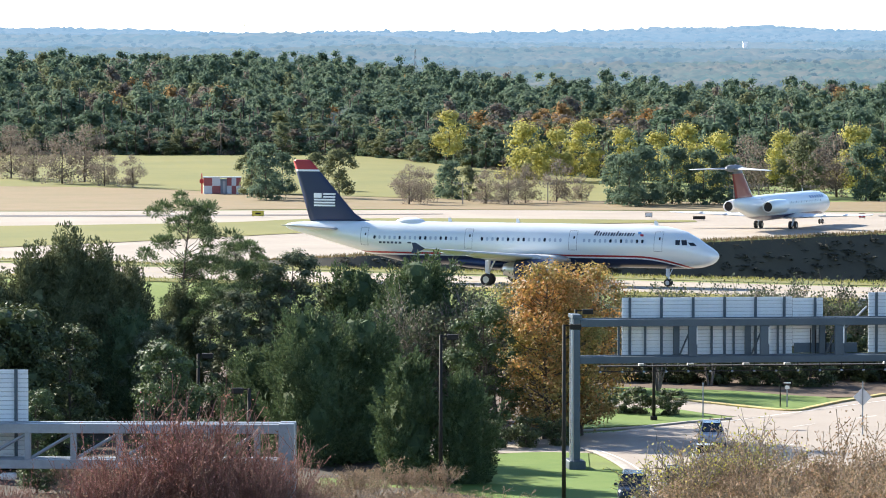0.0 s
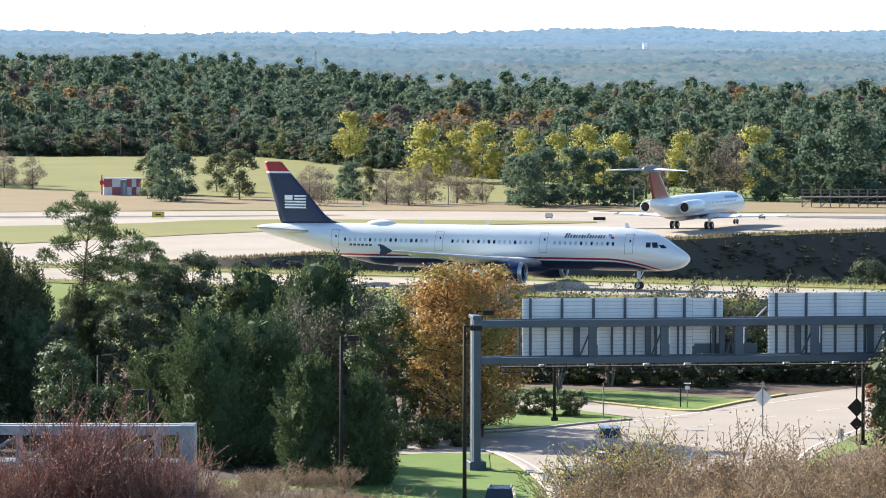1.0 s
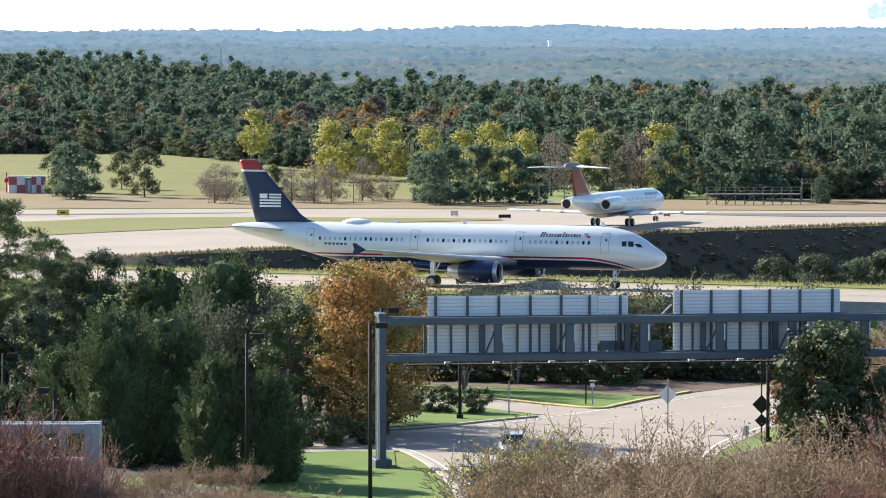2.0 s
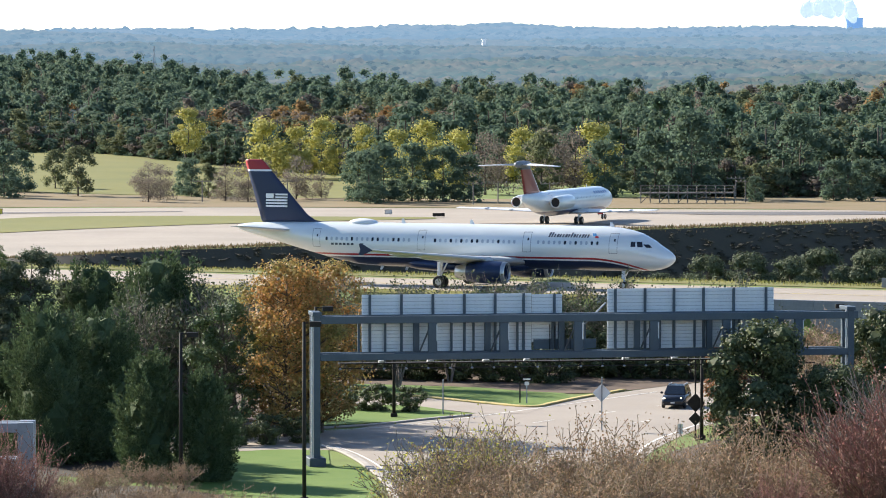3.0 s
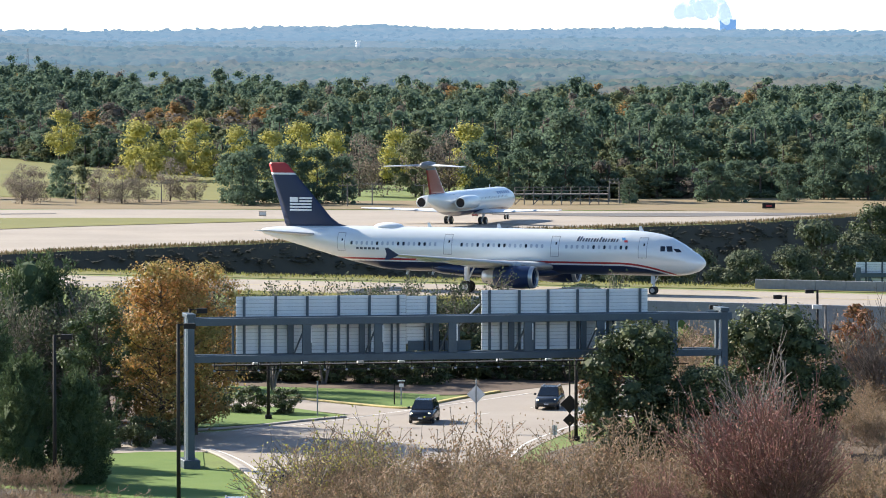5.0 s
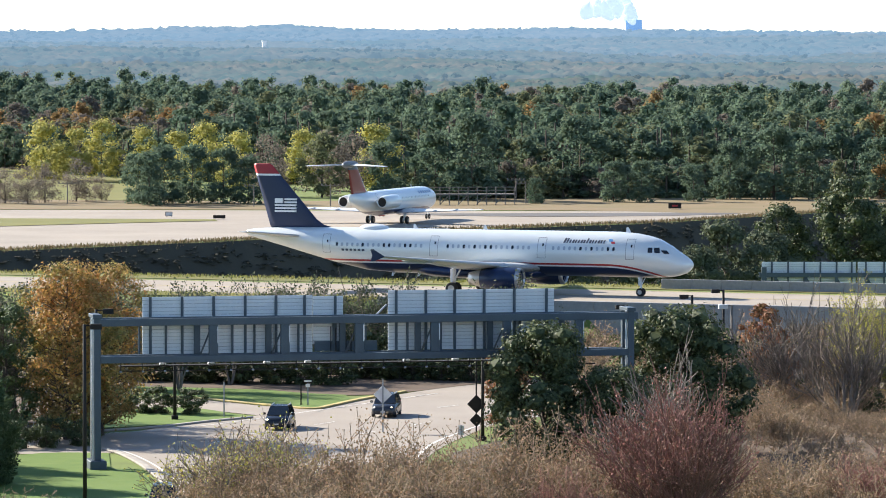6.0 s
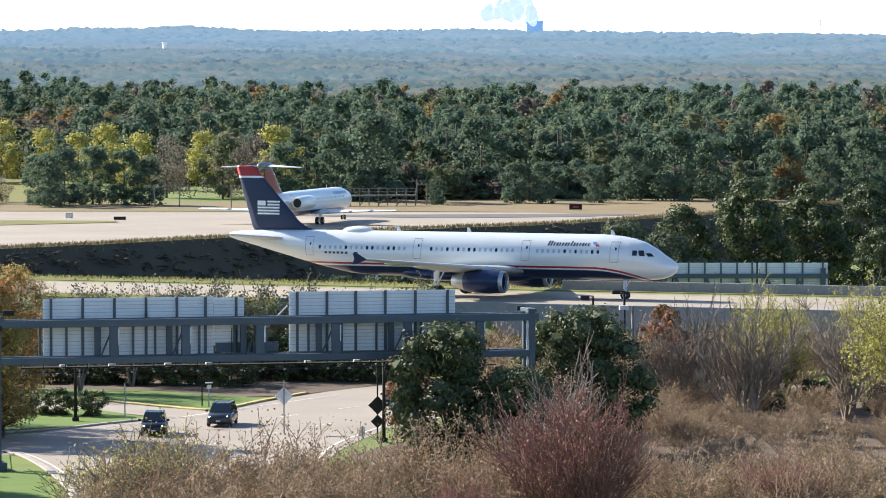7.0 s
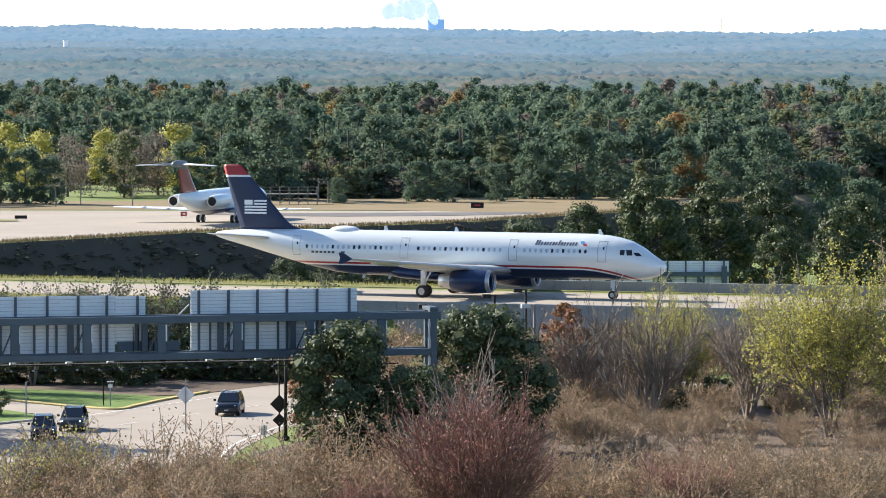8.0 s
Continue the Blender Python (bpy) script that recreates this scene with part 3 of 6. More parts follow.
def airliner():
    root = empty("airliner", None, "silver twin-engine airliner with navy belly and navy tail, taxiing", "airplane")
    hull = Hull([(0, 2.95, 0.03, 0.03), (-0.08, 2.95, 0.25, 0.25), (-0.3, 2.945, 0.52, 0.51), (-0.7, 2.95, 0.83, 0.79), (-1.4, 3.05, 1.16, 1.12), (-2.05, 3.23, 1.40, 1.41), (-3.2, 3.50, 1.68, 1.75), (-4.3, 3.64, 1.84, 1.92),
                 (-5.4, 3.74, 1.93, 2.01), (-7.0, 3.80, 1.975, 2.07), (-29, 3.80, 1.975, 2.07), (-32, 3.90, 1.95, 1.97), (-35, 4.20, 1.76, 1.66), (-38, 4.58, 1.40, 1.26), (-41, 4.95, 0.92, 0.84), (-43.4, 5.18, 0.48, 0.46), (-44.3, 5.25, 0.26, 0.26), (-44.5, 5.26, 0.12, 0.12)])
    V, F = hull.mesh(44)
    raw("fuselage", V, F, HULL, root, True)
    # belly fairing
    bm = bmesh.new()
    rings = []
    for x, w, z in ((-13.6, 0.6, 2.2), (-15.5, 1.7, 2.05), (-18, 2.1, 1.95), (-23, 2.1, 1.95), (-25.5, 1.6, 2.1), (-27.5, 0.6, 2.25)):
        rings.append([(x, w * math.sin(a), z + (0.62 if z < 2.15 else 0.45) * math.cos(a)) for a in np.linspace(0, 2 * math.pi, 20, endpoint=False)])
    v, f = loft(rings)
    raw("belly_fairing", v, f, COWL, root, True)
    # fin, tailplanes, wings
    sec = [(-35.0, 5.70, 6.9, 0.05), (-36.5, 6.05, 5.6, 0.08), (-37.3, 6.6, 4.95, 0.10), (-41.8, 11.60, 1.95, 0.10), (-42.1, 11.76, 1.5, 0.06)]
    v, f = loft([airfoil(x, 0, z, c, t, vertical=True) for x, z, c, t in sec])
    raw("fin", v, f, FIN, root, True)
    for s in (-1, 1):
        v, f = loft([airfoil(-38.2, s * 0.6, 5.0, 3.9, 0.10), airfoil(-41.1, s * 6.1, 5.55, 1.6, 0.09), airfoil(-41.4, s * 6.22, 5.56, 1.2, 0.05)])
        raw("tailplane", v, f, WING, root, True)
        v, f = loft([airfoil(-14.2, s * 1.2, 2.45, 8.0, 0.13, 14, 0.03), airfoil(-16.9, s * 6.4, 2.95, 4.6, 0.12, 14, 0.03), airfoil(-23.3, s * 16.6, 4.05, 1.55, 0.10, 14, 0.02), airfoil(-23.5, s * 16.85, 4.07, 1.25, 0.05, 14)])
        raw("wing", v, f, WING, root, True)
        # fence at the tip
        bm = bmesh.new()
        pts = [(-23.4, 4.05), (-24.35, 4.6), (-24.75, 4.6), (-24.6, 4.1), (-24.8, 3.6), (-24.4, 3.6)]
        for yy in (s * 16.86, s * 16.92):
            bm.faces.new([bm.verts.new((x, yy, z)) for x, z in pts])
        bm.verts.ensure_lookup_table()
        for i in range(6):
            bm.faces.new([bm.verts[i], bm.verts[(i + 1) % 6], bm.verts[6 + (i + 1) % 6], bm.verts[6 + i]])
        part("wingtip_fence", bm, COWL, root, "navy wingtip fence with pale flag")
        # flap track fairings
        for yy, x in ((4.6, -20.5), (8.3, -20.6), (12.2, -21.8)):
            bm = bmesh.new()
            tube_x(bm, [(x + 1.4, 0.03), (x + 0.9, 0.16), (x, 0.24), (x - 1.0, 0.2), (x - 1.9, 0.03)], s * yy, 2.55 + 0.11 * (yy - 4), 12)
            part("flap_fairing", bm, WING, root, smooth=True)
        # engine
        e = part("engine", tube_x(bmesh.new(), [(-16.3, 0.78), (-14.75, 0.80), (-14.55, 0.86), (-14.6, 0.96), (-14.9, 1.02), (-16.0, 1.08), (-17.3, 1.04), (-18.35, 0.90), (-18.4, 0.84)], s * 5.75, 1.66), COWL, root, "glossy navy engine cowl", True)
        part("intake_lip", tube_x(bmesh.new(), [(-14.85, 0.79), (-14.60, 0.83), (-14.50, 0.90), (-14.58, 0.98), (-14.88, 1.035)], s * 5.75, 1.66), BARE_METAL, e, "polished metal intake lip", True)
        part("core_nozzle", tube_x(bmesh.new(), [(-18.2, 0.84), (-18.9, 0.72), (-19.6, 0.55), (-19.62, 0.45), (-18.6, 0.4)], s * 5.75, 1.66), BARE_METAL, e, "", True)
        bm = bmesh.new()
        cyl(bm, (-15.6, s * 5.75, 1.66), (-15.5, s * 5.75, 1.66), 0.79, None, 24)
        cyl(bm, (-15.5, s * 5.75, 1.66), (-15.0, s * 5.75, 1.66), 0.25, 0.02, 14)
        part("fan", bm, SEAM, e)
        v, f = loft([airfoil(-15.7, s * 5.75, 2.5, 3.9, 0.08, vertical=True), airfoil(-16.2, s * 5.75, 3.1, 4.3, 0.08, vertical=True)])
        raw("pylon", v, f, WING, e, True)
        wheel_pair(root, -21.97, s * 3.8, 0.58, 0.42, 0.92, 0.58, 2.5, 0.16)
        # doors, windows
        for xd in (-5.5, -14.06, -24.7, -35.6):
            d = frame_strip(hull, root, "door", xd - 0.41, xd + 0.41, 3.42 if xd > -30 else 3.55, 5.28, s, SEAM)
            v, f = hull.patch(xd + 0.05, xd + 0.2, 4.52, 4.75, s, 0.013)
            raw("pane", v, f, GLASS_DARK, d)
        rng = rng_of(44)
        for xa, n in ((-7.05, 12), (-15.3, 16), (-25.95, 17)):
            for i in range(n):
                xw = xa - 0.533 * i
                v, f = hull.patch(xw - 0.12, xw + 0.12, 4.18, 4.52, s, 0.014, 3, 5, cut=0.35)
                raw("cabin_window", v, f, GLASS_DARK if rng.random() < 0.3 else BLIND, root)
        for x0, x1, z0, z1, ln in ((-3.84, -3.42, 4.06, 4.52, -0.05), (-3.20, -2.72, 4.04, 4.52, -0.3), (-2.40, -1.92, 3.98, 4.28, -1.1)):
            v, f = hull.patch(x0, x1, z0, z1, s, 0.014, 4, 4, ln)
            raw("cockpit_window", v, f, GLASS_DARK, root)
    wheel_pair(root, -5.07, 0, 0.38, 0.22, 0.5, 0.38, 2.3, 0.1)
    # markings on the right side
    hullR = lambda *a, **k: hull.patch(*a, side=-1, **k)
    for x0, x1, z0, z1, m, ln, lab in ((-7.55, -7.2, 5.0, 5.24, BLUE_INK, -0.5, "blue mark"), (-7.3, -6.95, 4.82, 5.02, RED_INK, -0.5, "red mark"),
                                       (-31.0, -30.6, 3.80, 3.95, INK, 0, "small flag mark")):
        v, f = hullR(x0, x1, z0, z1, nx=12, nz=4, lean=ln)
        raw("marking", v, f, m, root, label=lab)
    for k in range(15):                            # leaning strokes, the first taller
        x0 = -12.0 + 0.275 * k
        v, f = hullR(x0, x0 + (0.15 if k % 3 else 0.20), 4.84, 5.28 if k in (0, 1, 8) else 5.14, nx=3, nz=4, lean=0.3)
        raw("lettering_bar", v, f, INK, root, label="dark grey lettering stroke")
    for k in range(6):
        v, f = hullR(-34.0 + 0.42 * k, -34.0 + 0.42 * k + 0.28, 3.76, 3.96, nx=3, nz=4)
        raw("lettering_bar", v, f, INK, root, label="dark registration stroke")
    for i, (x0, x1, z) in enumerate(((-40.45, -39.25, 8.42), (-40.45, -39.25, 8.14), (-41.45, -39.25, 7.86), (-41.45, -39.25, 7.58), (-41.45, -39.25, 7.30))):
        bm = bmesh.new()
        box(bm, x0, x1, -0.33, 0.33, z - 0.08, z + 0.08)
        part("tail_stripe", bm, WHITE_INK, root, "white tail stripe")
    bm = bmesh.new()
    box(bm, -41.45, -40.65, -0.33, 0.33, 8.05, 8.5)
    part("tail_emblem", bm, WHITE_INK, root, "white tail square")
    bm = bmesh.new()
    bmesh.ops.create_uvsphere(bm, u_segments=24, v_segments=12, radius=1, matrix=Matrix.Translation((-31.4, 0, 5.82)) @ Matrix.Diagonal((1.5, 0.75, 0.42, 1)))
    part("antenna_dome", bm, WHITE_PAINT, root, "white dome antenna", True)
    for xa, za in ((-6.0, 5.86), (-20, 5.86), (-27.0, 5.86)):
        v, f = loft([airfoil(xa, 0, za - 0.1, 0.5, 0.1, 6, vertical=True), airfoil(xa - 0.25, 0, za + 0.42, 0.22, 0.1, 6, vertical=True)])
        raw("blade_antenna", v, f, WHITE_PAINT, root)
    for xa in (-26.6, -29.2):
        v, f = loft([airfoil(xa, 0, 1.85, 0.4, 0.1, 6, vertical=True), airfoil(xa - 0.3, 0, 1.4, 0.2, 0.1, 6, vertical=True)])
        raw("blade_antenna", v, f, WHITE_PAINT, root)
    return root


def rear_jet():
    root = empty("rear_engined_jet", None, "white rear-engined jet with red and blue T-tail, taxiing away", "airplane")
    hull = Hull([(0, 2.65, 0.03, 0.03), (-0.3, 2.68, 0.5, 0.5), (-1.0, 2.78, 0.95, 0.95), (-2.2, 2.9, 1.33, 1.36), (-4, 2.92, 1.6, 1.66), (-6, 2.94, 1.67, 1.72), (-24, 2.94, 1.67, 1.72),
                 (-28, 3.08, 1.5, 1.5), (-31, 3.4, 1.1, 1.15), (-33.5, 3.7, 0.6, 0.8), (-35, 3.9, 0.2, 0.5), (-35.3, 3.9, 0.06, 0.35)])
    V, F = hull.mesh(36)
    raw("fuselage", V, F, HULL_B, root, True)
    v, f = loft([airfoil(-27.2, 0, 4.2, 7.2, 0.09, vertical=True), airfoil(-28.6, 0, 4.8, 6.0, 0.10, vertical=True), airfoil(-32.2, 0, 8.0, 3.6, 0.11, vertical=True), airfoil(-32.6, 0, 8.4, 3.4, 0.12, vertical=True)])
    raw("fin", v, f, FIN_B, root, True)
    part("tail_bullet", tube_x(bmesh.new(), [(-31.9, 0.02), (-32.5, 0.3), (-34.5, 0.48), (-36.6, 0.45), (-37.5, 0.3), (-37.7, 0.01)], 0, 8.42, 16), SEAM, root, "dark grey tail fairing", True)
    for s in (-1, 1):
        v, f = loft([airfoil(-33.0, s * 0.1, 8.35, 3.4, 0.10), airfoil(-35.6, s * 5.5, 8.2, 1.6, 0.09), airfoil(-35.8, s * 5.6, 8.2, 1.2, 0.05)])
        raw("tailplane", v, f, WING, root, True)
        v, f = loft([airfoil(-13.2, s * 1.0, 1.6, 6.6, 0.12, 14, 0.03), airfoil(-16.3, s * 5.4, 1.75, 3.9, 0.12, 14, 0.02), airfoil(-20.6, s * 14.0, 2.1, 1.6, 0.10, 14, 0.02), airfoil(-20.9, s * 14.2, 2.12, 1.1, 0.05, 14)])
        raw("wing", v, f, WHITE_PAINT, root, True)
        for yy, x in ((3.6, -19.2), (7.0, -20.0), (10.2, -20.6)):
            bm = bmesh.new()
            tube_x(bm, [(x + 1.3, 0.03), (x + 0.6, 0.15), (x, 0.18), (x - 1.3, 0.03)], s * yy, 1.45 + 0.05 * yy, 10)
            part("flap_fairing", bm, WING, root, smooth=True)
        e = part("engine", tube_x(bmesh.new(), [(-24.6, 0.62), (-23.9, 0.70), (-23.8, 0.78), (-24.2, 0.88), (-26, 0.93), (-28.6, 0.86), (-29.9, 0.70), (-29.95, 0.62), (-28.6, 0.58)], s * 2.75, 3.25, 24), HULL_B, root, "white engine pod", True)
        bm = bmesh.new()
        cyl(bm, (-29.7, s * 2.75, 3.25), (-29.6, s * 2.75, 3.25), 0.62, None, 20)
        part("fan", cyl(bmesh.new(), (-24.9, s * 2.75, 3.25), (-24.8, s * 2.75, 3.25), 0.66, None, 20), TYRE, e)
        part("exhaust", bm, TYRE, e, "dark engine exhaust")
        v, f = loft([airfoil(-24.6, s * 1.2, 3.25, 4.3, 0.1), airfoil(-25.0, s * 2.2, 3.25, 3.9, 0.1)])
        raw("pylon", v, f, WHITE_PAINT, e, True)
        wheel_pair(root, -19.5, s * 2.44, 0.52, 0.36, 0.72, 0.52, 1.6, 0.13)
        for i in range(26):
            v, f = hull.patch(-6.6 - 0.62 * i - 0.1, -6.6 - 0.62 * i + 0.1, 3.3, 3.58, s, 0.014, 3, 4, cut=0.3)
            raw("cabin_window", v, f, BLIND if i % 3 else SEAM, root)
    wheel_pair(root, -1.9, 0, 0.34, 0.2, 0.42, 0.34, 1.6, 0.09)
    faded = plain("blue_lettering", (0.22, 0.31, 0.46), 0.5)
    for k in range(6):
        v, f = hull.patch(-10.2 + 0.95 * k, -9.55 + 0.95 * k, 3.8, 4.15, -1, 0.014, 3, 4)
        raw("lettering_bar", v, f, faded, root, label="faded blue lettering stroke")
    v, f = loft([airfoil(-9, 0, 4.6, 0.5, 0.1, 6, vertical=True), airfoil(-9.3, 0, 5.1, 0.2, 0.1, 6, vertical=True)])
    raw("blade_antenna", v, f, WHITE_PAINT, root)
    frame_strip(hull, root, "door", -27.6, -26.9, 3.5, 4.3, -1, SEAM)
    return root


AIRLINER, JET = airliner(), rear_jet()
AIRLINER_ROWS = [(0, 26.21, 428.45, -20.81), (0.5, 29.41, 426.38, -21.75), (1, 32.66, 424.87, -22.65), (1.5, 35.82, 423.15, -23.4), (3, 45.65, 416.9, -25.16), (3.5, 48.96, 414.45, -25.67), (4, 52.41, 412.67, -26.1),
                 (5.5, 62.65, 407.91, -27.22), (6, 66.14, 405.88, -27.79), (6.5, 69.59, 403.78, -28.47), (7, 73.11, 401.58, -29.19), (7.5, 76.64, 399.42, -29.9), (8, 80.36, 398.1, -30.63)]
JET_ROWS = [(0, 52.34, 617.93, 65.35), (1.5, 55.62, 620.42, 65.59), (3, 58.78, 622.59, 65.9), (4, 60.91, 624.4, 66.05), (5.5, 64.31, 628.2, 66.03), (6.5, 66.61, 630.2, 65.8), (8, 69.75, 632, 65.3)]

# ---------------------------------------------------------------- sign gantries
LAMP_WHITE = mat("lamp_housing", (0.6, 0.6, 0.58), (0.5, 0.5, 0.48), 0.5, scale=2, fine=9)
POLE_DARK = mat("bronze_pole", (0.022, 0.021, 0.02), (0.034, 0.03, 0.026), 0.75, spec=0.15, scale=2, fine=12)
GALV = mat("galvanised_steel", (0.33, 0.35, 0.37), (0.25, 0.27, 0.29), 0.55, metal=0.4, scale=1, fine=9)


def sign_panel(parent, x0, x1, z0, z1, y, bars, pitch=0.235):
    """The ribbed back of a road sign: planks and the upright bars that carry them."""
    n = max(1, round((z1 - z0) / pitch))
    h = (z1 - z0) / n
    sign = part("sign_panel", box(bmesh.new(), x0, x1, y + 0.03, y + 0.06, z0, z1), GALV, parent, "ribbed aluminium sign back")
    bm = bmesh.new()
    box(bm, x0 + 0.004, x1 - 0.004, -0.04, 0.025, 0.012, h - 0.012, 0.015)
    me = bpy.data.meshes.new("plank")
    bm.to_mesh(me)
    bm.free()
    me.materials.append(SIGN_BACK)
    for k in range(n):
        o = new("plank", me)
        o.parent, o.location = sign, (0, y, z0 + k * h)
    for x in bars:
        part("upright_bar", box(bmesh.new(), x - 0.085, x + 0.085, y - 0.17, y - 0.03, z0 - 0.25, z1 + 0.02, 0.01), STEEL, sign)
    return sign


def gantry():
    g = empty("sign_gantry", pose(8.75, 299.2, -5, 0, 0, 6.6), "blue-grey steel sign gantry across the road", "sign gantry")
    L = 36.6
    for x in (0.1, L):
        for y in (0.0, 1.5):
            part("column", box(bmesh.new(), x - 0.22, x + 0.22, y - 0.22, y + 0.22, 0.55, 10.25, 0.02), STEEL, g)
        for z in (2.2, 4.4, 6.6):
            part("brace", cyl(bmesh.new(), (x, 0, z), (x, 1.5, z + 1.6), 0.07, None, 8), STEEL, g)
        # pale rod added to imitate the column's sunlit left edge
        part("conduit", cyl(bmesh.new(), (x - 0.32, -0.1, 0.4), (x - 0.32, -0.1, 10.1), 0.07, None, 10), LAMP_WHITE, g, "pale rod standing in for a sunlit edge")
        part("footing", box(bmesh.new(), x - 0.55, x + 0.55, -0.6, 2.1, -0.3, 0.62, 0.05), STEEL, g)
        part("column_cap", box(bmesh.new(), x - 0.3, x + 0.3, -0.3, 1.8, 10.05, 10.3, 0.02), STEEL, g)
    for y in (0.0, 1.5):
        part("top_chord", box(bmesh.new(), 0.32, L + 0.5, y - 0.2, y + 0.2, 9.5, 9.98, 0.02), STEEL, g)
        part("bottom_chord", box(bmesh.new(), 0.32, L - 0.22, y - 0.2, y + 0.2, 7.05, 7.5, 0.02), STEEL, g)
    for x in (7.9, 12.75, 17.8, 23.0, 28.0, 33.0):
        part("strut", box(bmesh.new(), x - 0.3, x + 0.3, -0.17, 0.17, 7.5, 9.5, 0.02), STEEL, g)
        part("strut", box(bmesh.new(), x - 0.3 - 0.75, x + 0.1 - 0.75, 1.35, 1.65, 7.5, 9.5, 0.02), STEEL, g)
        part("brace", cyl(bmesh.new(), (x, 0.1, 9.6), (x - 0.7, 1.4, 7.3), 0.06, None, 8), STEEL, g)
        part("bracket", box(bmesh.new(), x + 0.24, x + 0.3, -0.22, -0.15, 8.3, 9.4), WHITE_PAINT, g, "white conduit box")
    sign_panel(g, 3.45, 15.0, 7.45, 11.3, 2.0, (3.98, 6.12, 8.26, 10.4, 12.5, 14.45))
    sign_panel(g, 15.02, 17.1, 8.0, 11.22, 2.0, (16.55,))
    sign_panel(g, 20.2, 31.75, 7.5, 11.55, 2.0, (20.75, 22.8, 24.8, 26.85, 28.95, 31.2))
    for x in (3.2, 5.0, 9.5, 11.0, 14.0, 16.4, 18.6, 21.5, 23.8, 26.2, 29.3):
        part("hanger", box(bmesh.new(), x - 0.07, x + 0.07, 1.72, 1.84, 7.0, 9.6), STEEL, g)
    # catwalk, railings and lamps under the signs
    part("catwalk", box(bmesh.new(), 2.0, 33.0, 2.3, 3.2, 6.62, 6.70), POLE_DARK, g)
    part("lamp_rail", cyl(bmesh.new(), (1.5, -0.5, 6.55), (34.0, -0.5, 6.55), 0.035, None, 6), POLE_DARK, g)
    for x in np.arange(1.6, 34, 1.48):
        part("lamp_arm", cyl(bmesh.new(), (x, -0.5, 6.5), (x, -0.5, 7.1), 0.03, None, 6), POLE_DARK, g)
        bm = bmesh.new()
        bmesh.ops.create_uvsphere(bm, u_segments=10, v_segments=6, radius=0.095, matrix=Matrix.Translation((float(x), -0.55, 6.52)) @ Matrix.Diagonal((1, 1.2, 0.8, 1)))
        part("sign_lamp", bm, GALV, g, "small grey sign lamp", True)
    for x in (4.9, 8.2, 12.0, 14.8, 21.6, 25.0, 28.6):
        part("floodlight", box(bmesh.new(), x - 0.22, x + 0.22, 2.4, 2.8, 6.6, 6.85, 0.04), LAMP_WHITE, g, "pale floodlight box")
    part("gate_frame", box(bmesh.new(), 15.1, 19.4, 1.75, 1.8, 7.55, 8.2), STEEL, g)
    for k in range(5):
        part("rail_post", cyl(bmesh.new(), (16.2 + 0.35 * k, 1.7, 7.4), (16.2 + 0.35 * k, 1.7, 9.2 - 0.12 * k), 0.03, None, 6), POLE_DARK, g)
    part("brace", cyl(bmesh.new(), (18.6, 1.7, 9.2), (20.1, 2.0, 10.6), 0.07, None, 8), GALV, g)
    return g


def gantry_left():
    g = empty("sign_gantry", pose(-8.0, 240, -5, 0, 0, -2.0), "pale grey steel sign truss among bare branches", "sign gantry")
    for y in (0, 1.2):
        part("top_chord", box(bmesh.new(), -30, 0.0, y - 0.28, y + 0.28, 7.55, 8.05, 0.02), GALV, g)
        part("bottom_chord", box(bmesh.new(), -30, 0.0, y - 0.28, y + 0.28, 5.65, 6.15, 0.02), GALV, g)
        part("column", box(bmesh.new(), -0.75, 0.1, y - 0.3, y + 0.3, 0, 8.08, 0.03), GALV, g)
    for k in range(12):
        x = -1.9 - 2.45 * k
        part("strut", box(bmesh.new(), x - 0.16, x + 0.16, -0.2, 0.2, 6.15, 7.55, 0.01), GALV, g)
        part("brace", cyl(bmesh.new(), (x - 0.1, 0, 7.5), (x - 2.3, 0, 6.2), 0.09, None, 8), GALV, g)
    sign_panel(g, -26.5, -14.35, 6.0, 10.8, 1.8, (-15.0, -17.4, -19.8, -22.2, -24.6))
    for x in (-15.2, -17.6):
        part("floodlight", box(bmesh.new(), x - 0.35, x + 0.5, -0.9, -0.2, 5.1, 5.45, 0.08), LAMP_WHITE, g, "pale floodlight box")
    return g


def gantry_far():
    g = empty("sign_gantry", pose(78.4, 441, -9.6, 0, 0, -7), "ribbed aluminium road signs on a truss beyond the taxiway", "sign gantry")
    for x in (0.5, 16.2):
        part("column", box(bmesh.new(), x - 0.25, x + 0.25, -0.25, 0.25, -1, 10.6, 0.02), STEEL, g)
    for z in (7.2, 9.6):
        part("chord", box(bmesh.new(), 0, 16.8, -0.2, 0.2, z, z + 0.45, 0.02), STEEL, g)
    for k in range(5):
        part("strut", box(bmesh.new(), 1.5 + 3 * k, 1.8 + 3 * k, -0.18, 0.18, 7.6, 9.6), STEEL, g)
        part("brace", cyl(bmesh.new(), (1.6 + 3 * k, 0, 9.6), (3.0 + 3 * k, 0, 7.5), 0.1, None, 6), STEEL, g)
    sign_panel(g, 0.3, 9.6, 7.4, 11.1, 0.5, (1.3, 2.9, 4.5, 6.1, 7.7, 9.2))
    sign_panel(g, 9.8, 16.7, 7.4, 11.1, 0.5, (10.6, 12.4, 14.2, 16.2))
    return g


gantry(), gantry_left(), gantry_far()


# ---------------------------------------------------------------- bridge parapet, kerbs, road marks
def along(a, o):
    """A point a metres along the near taxiway and o beyond its centre line."""
    return (21.5 + 0.879 * a + 0.477 * o, 430 - 0.477 * a + 0.879 * o)


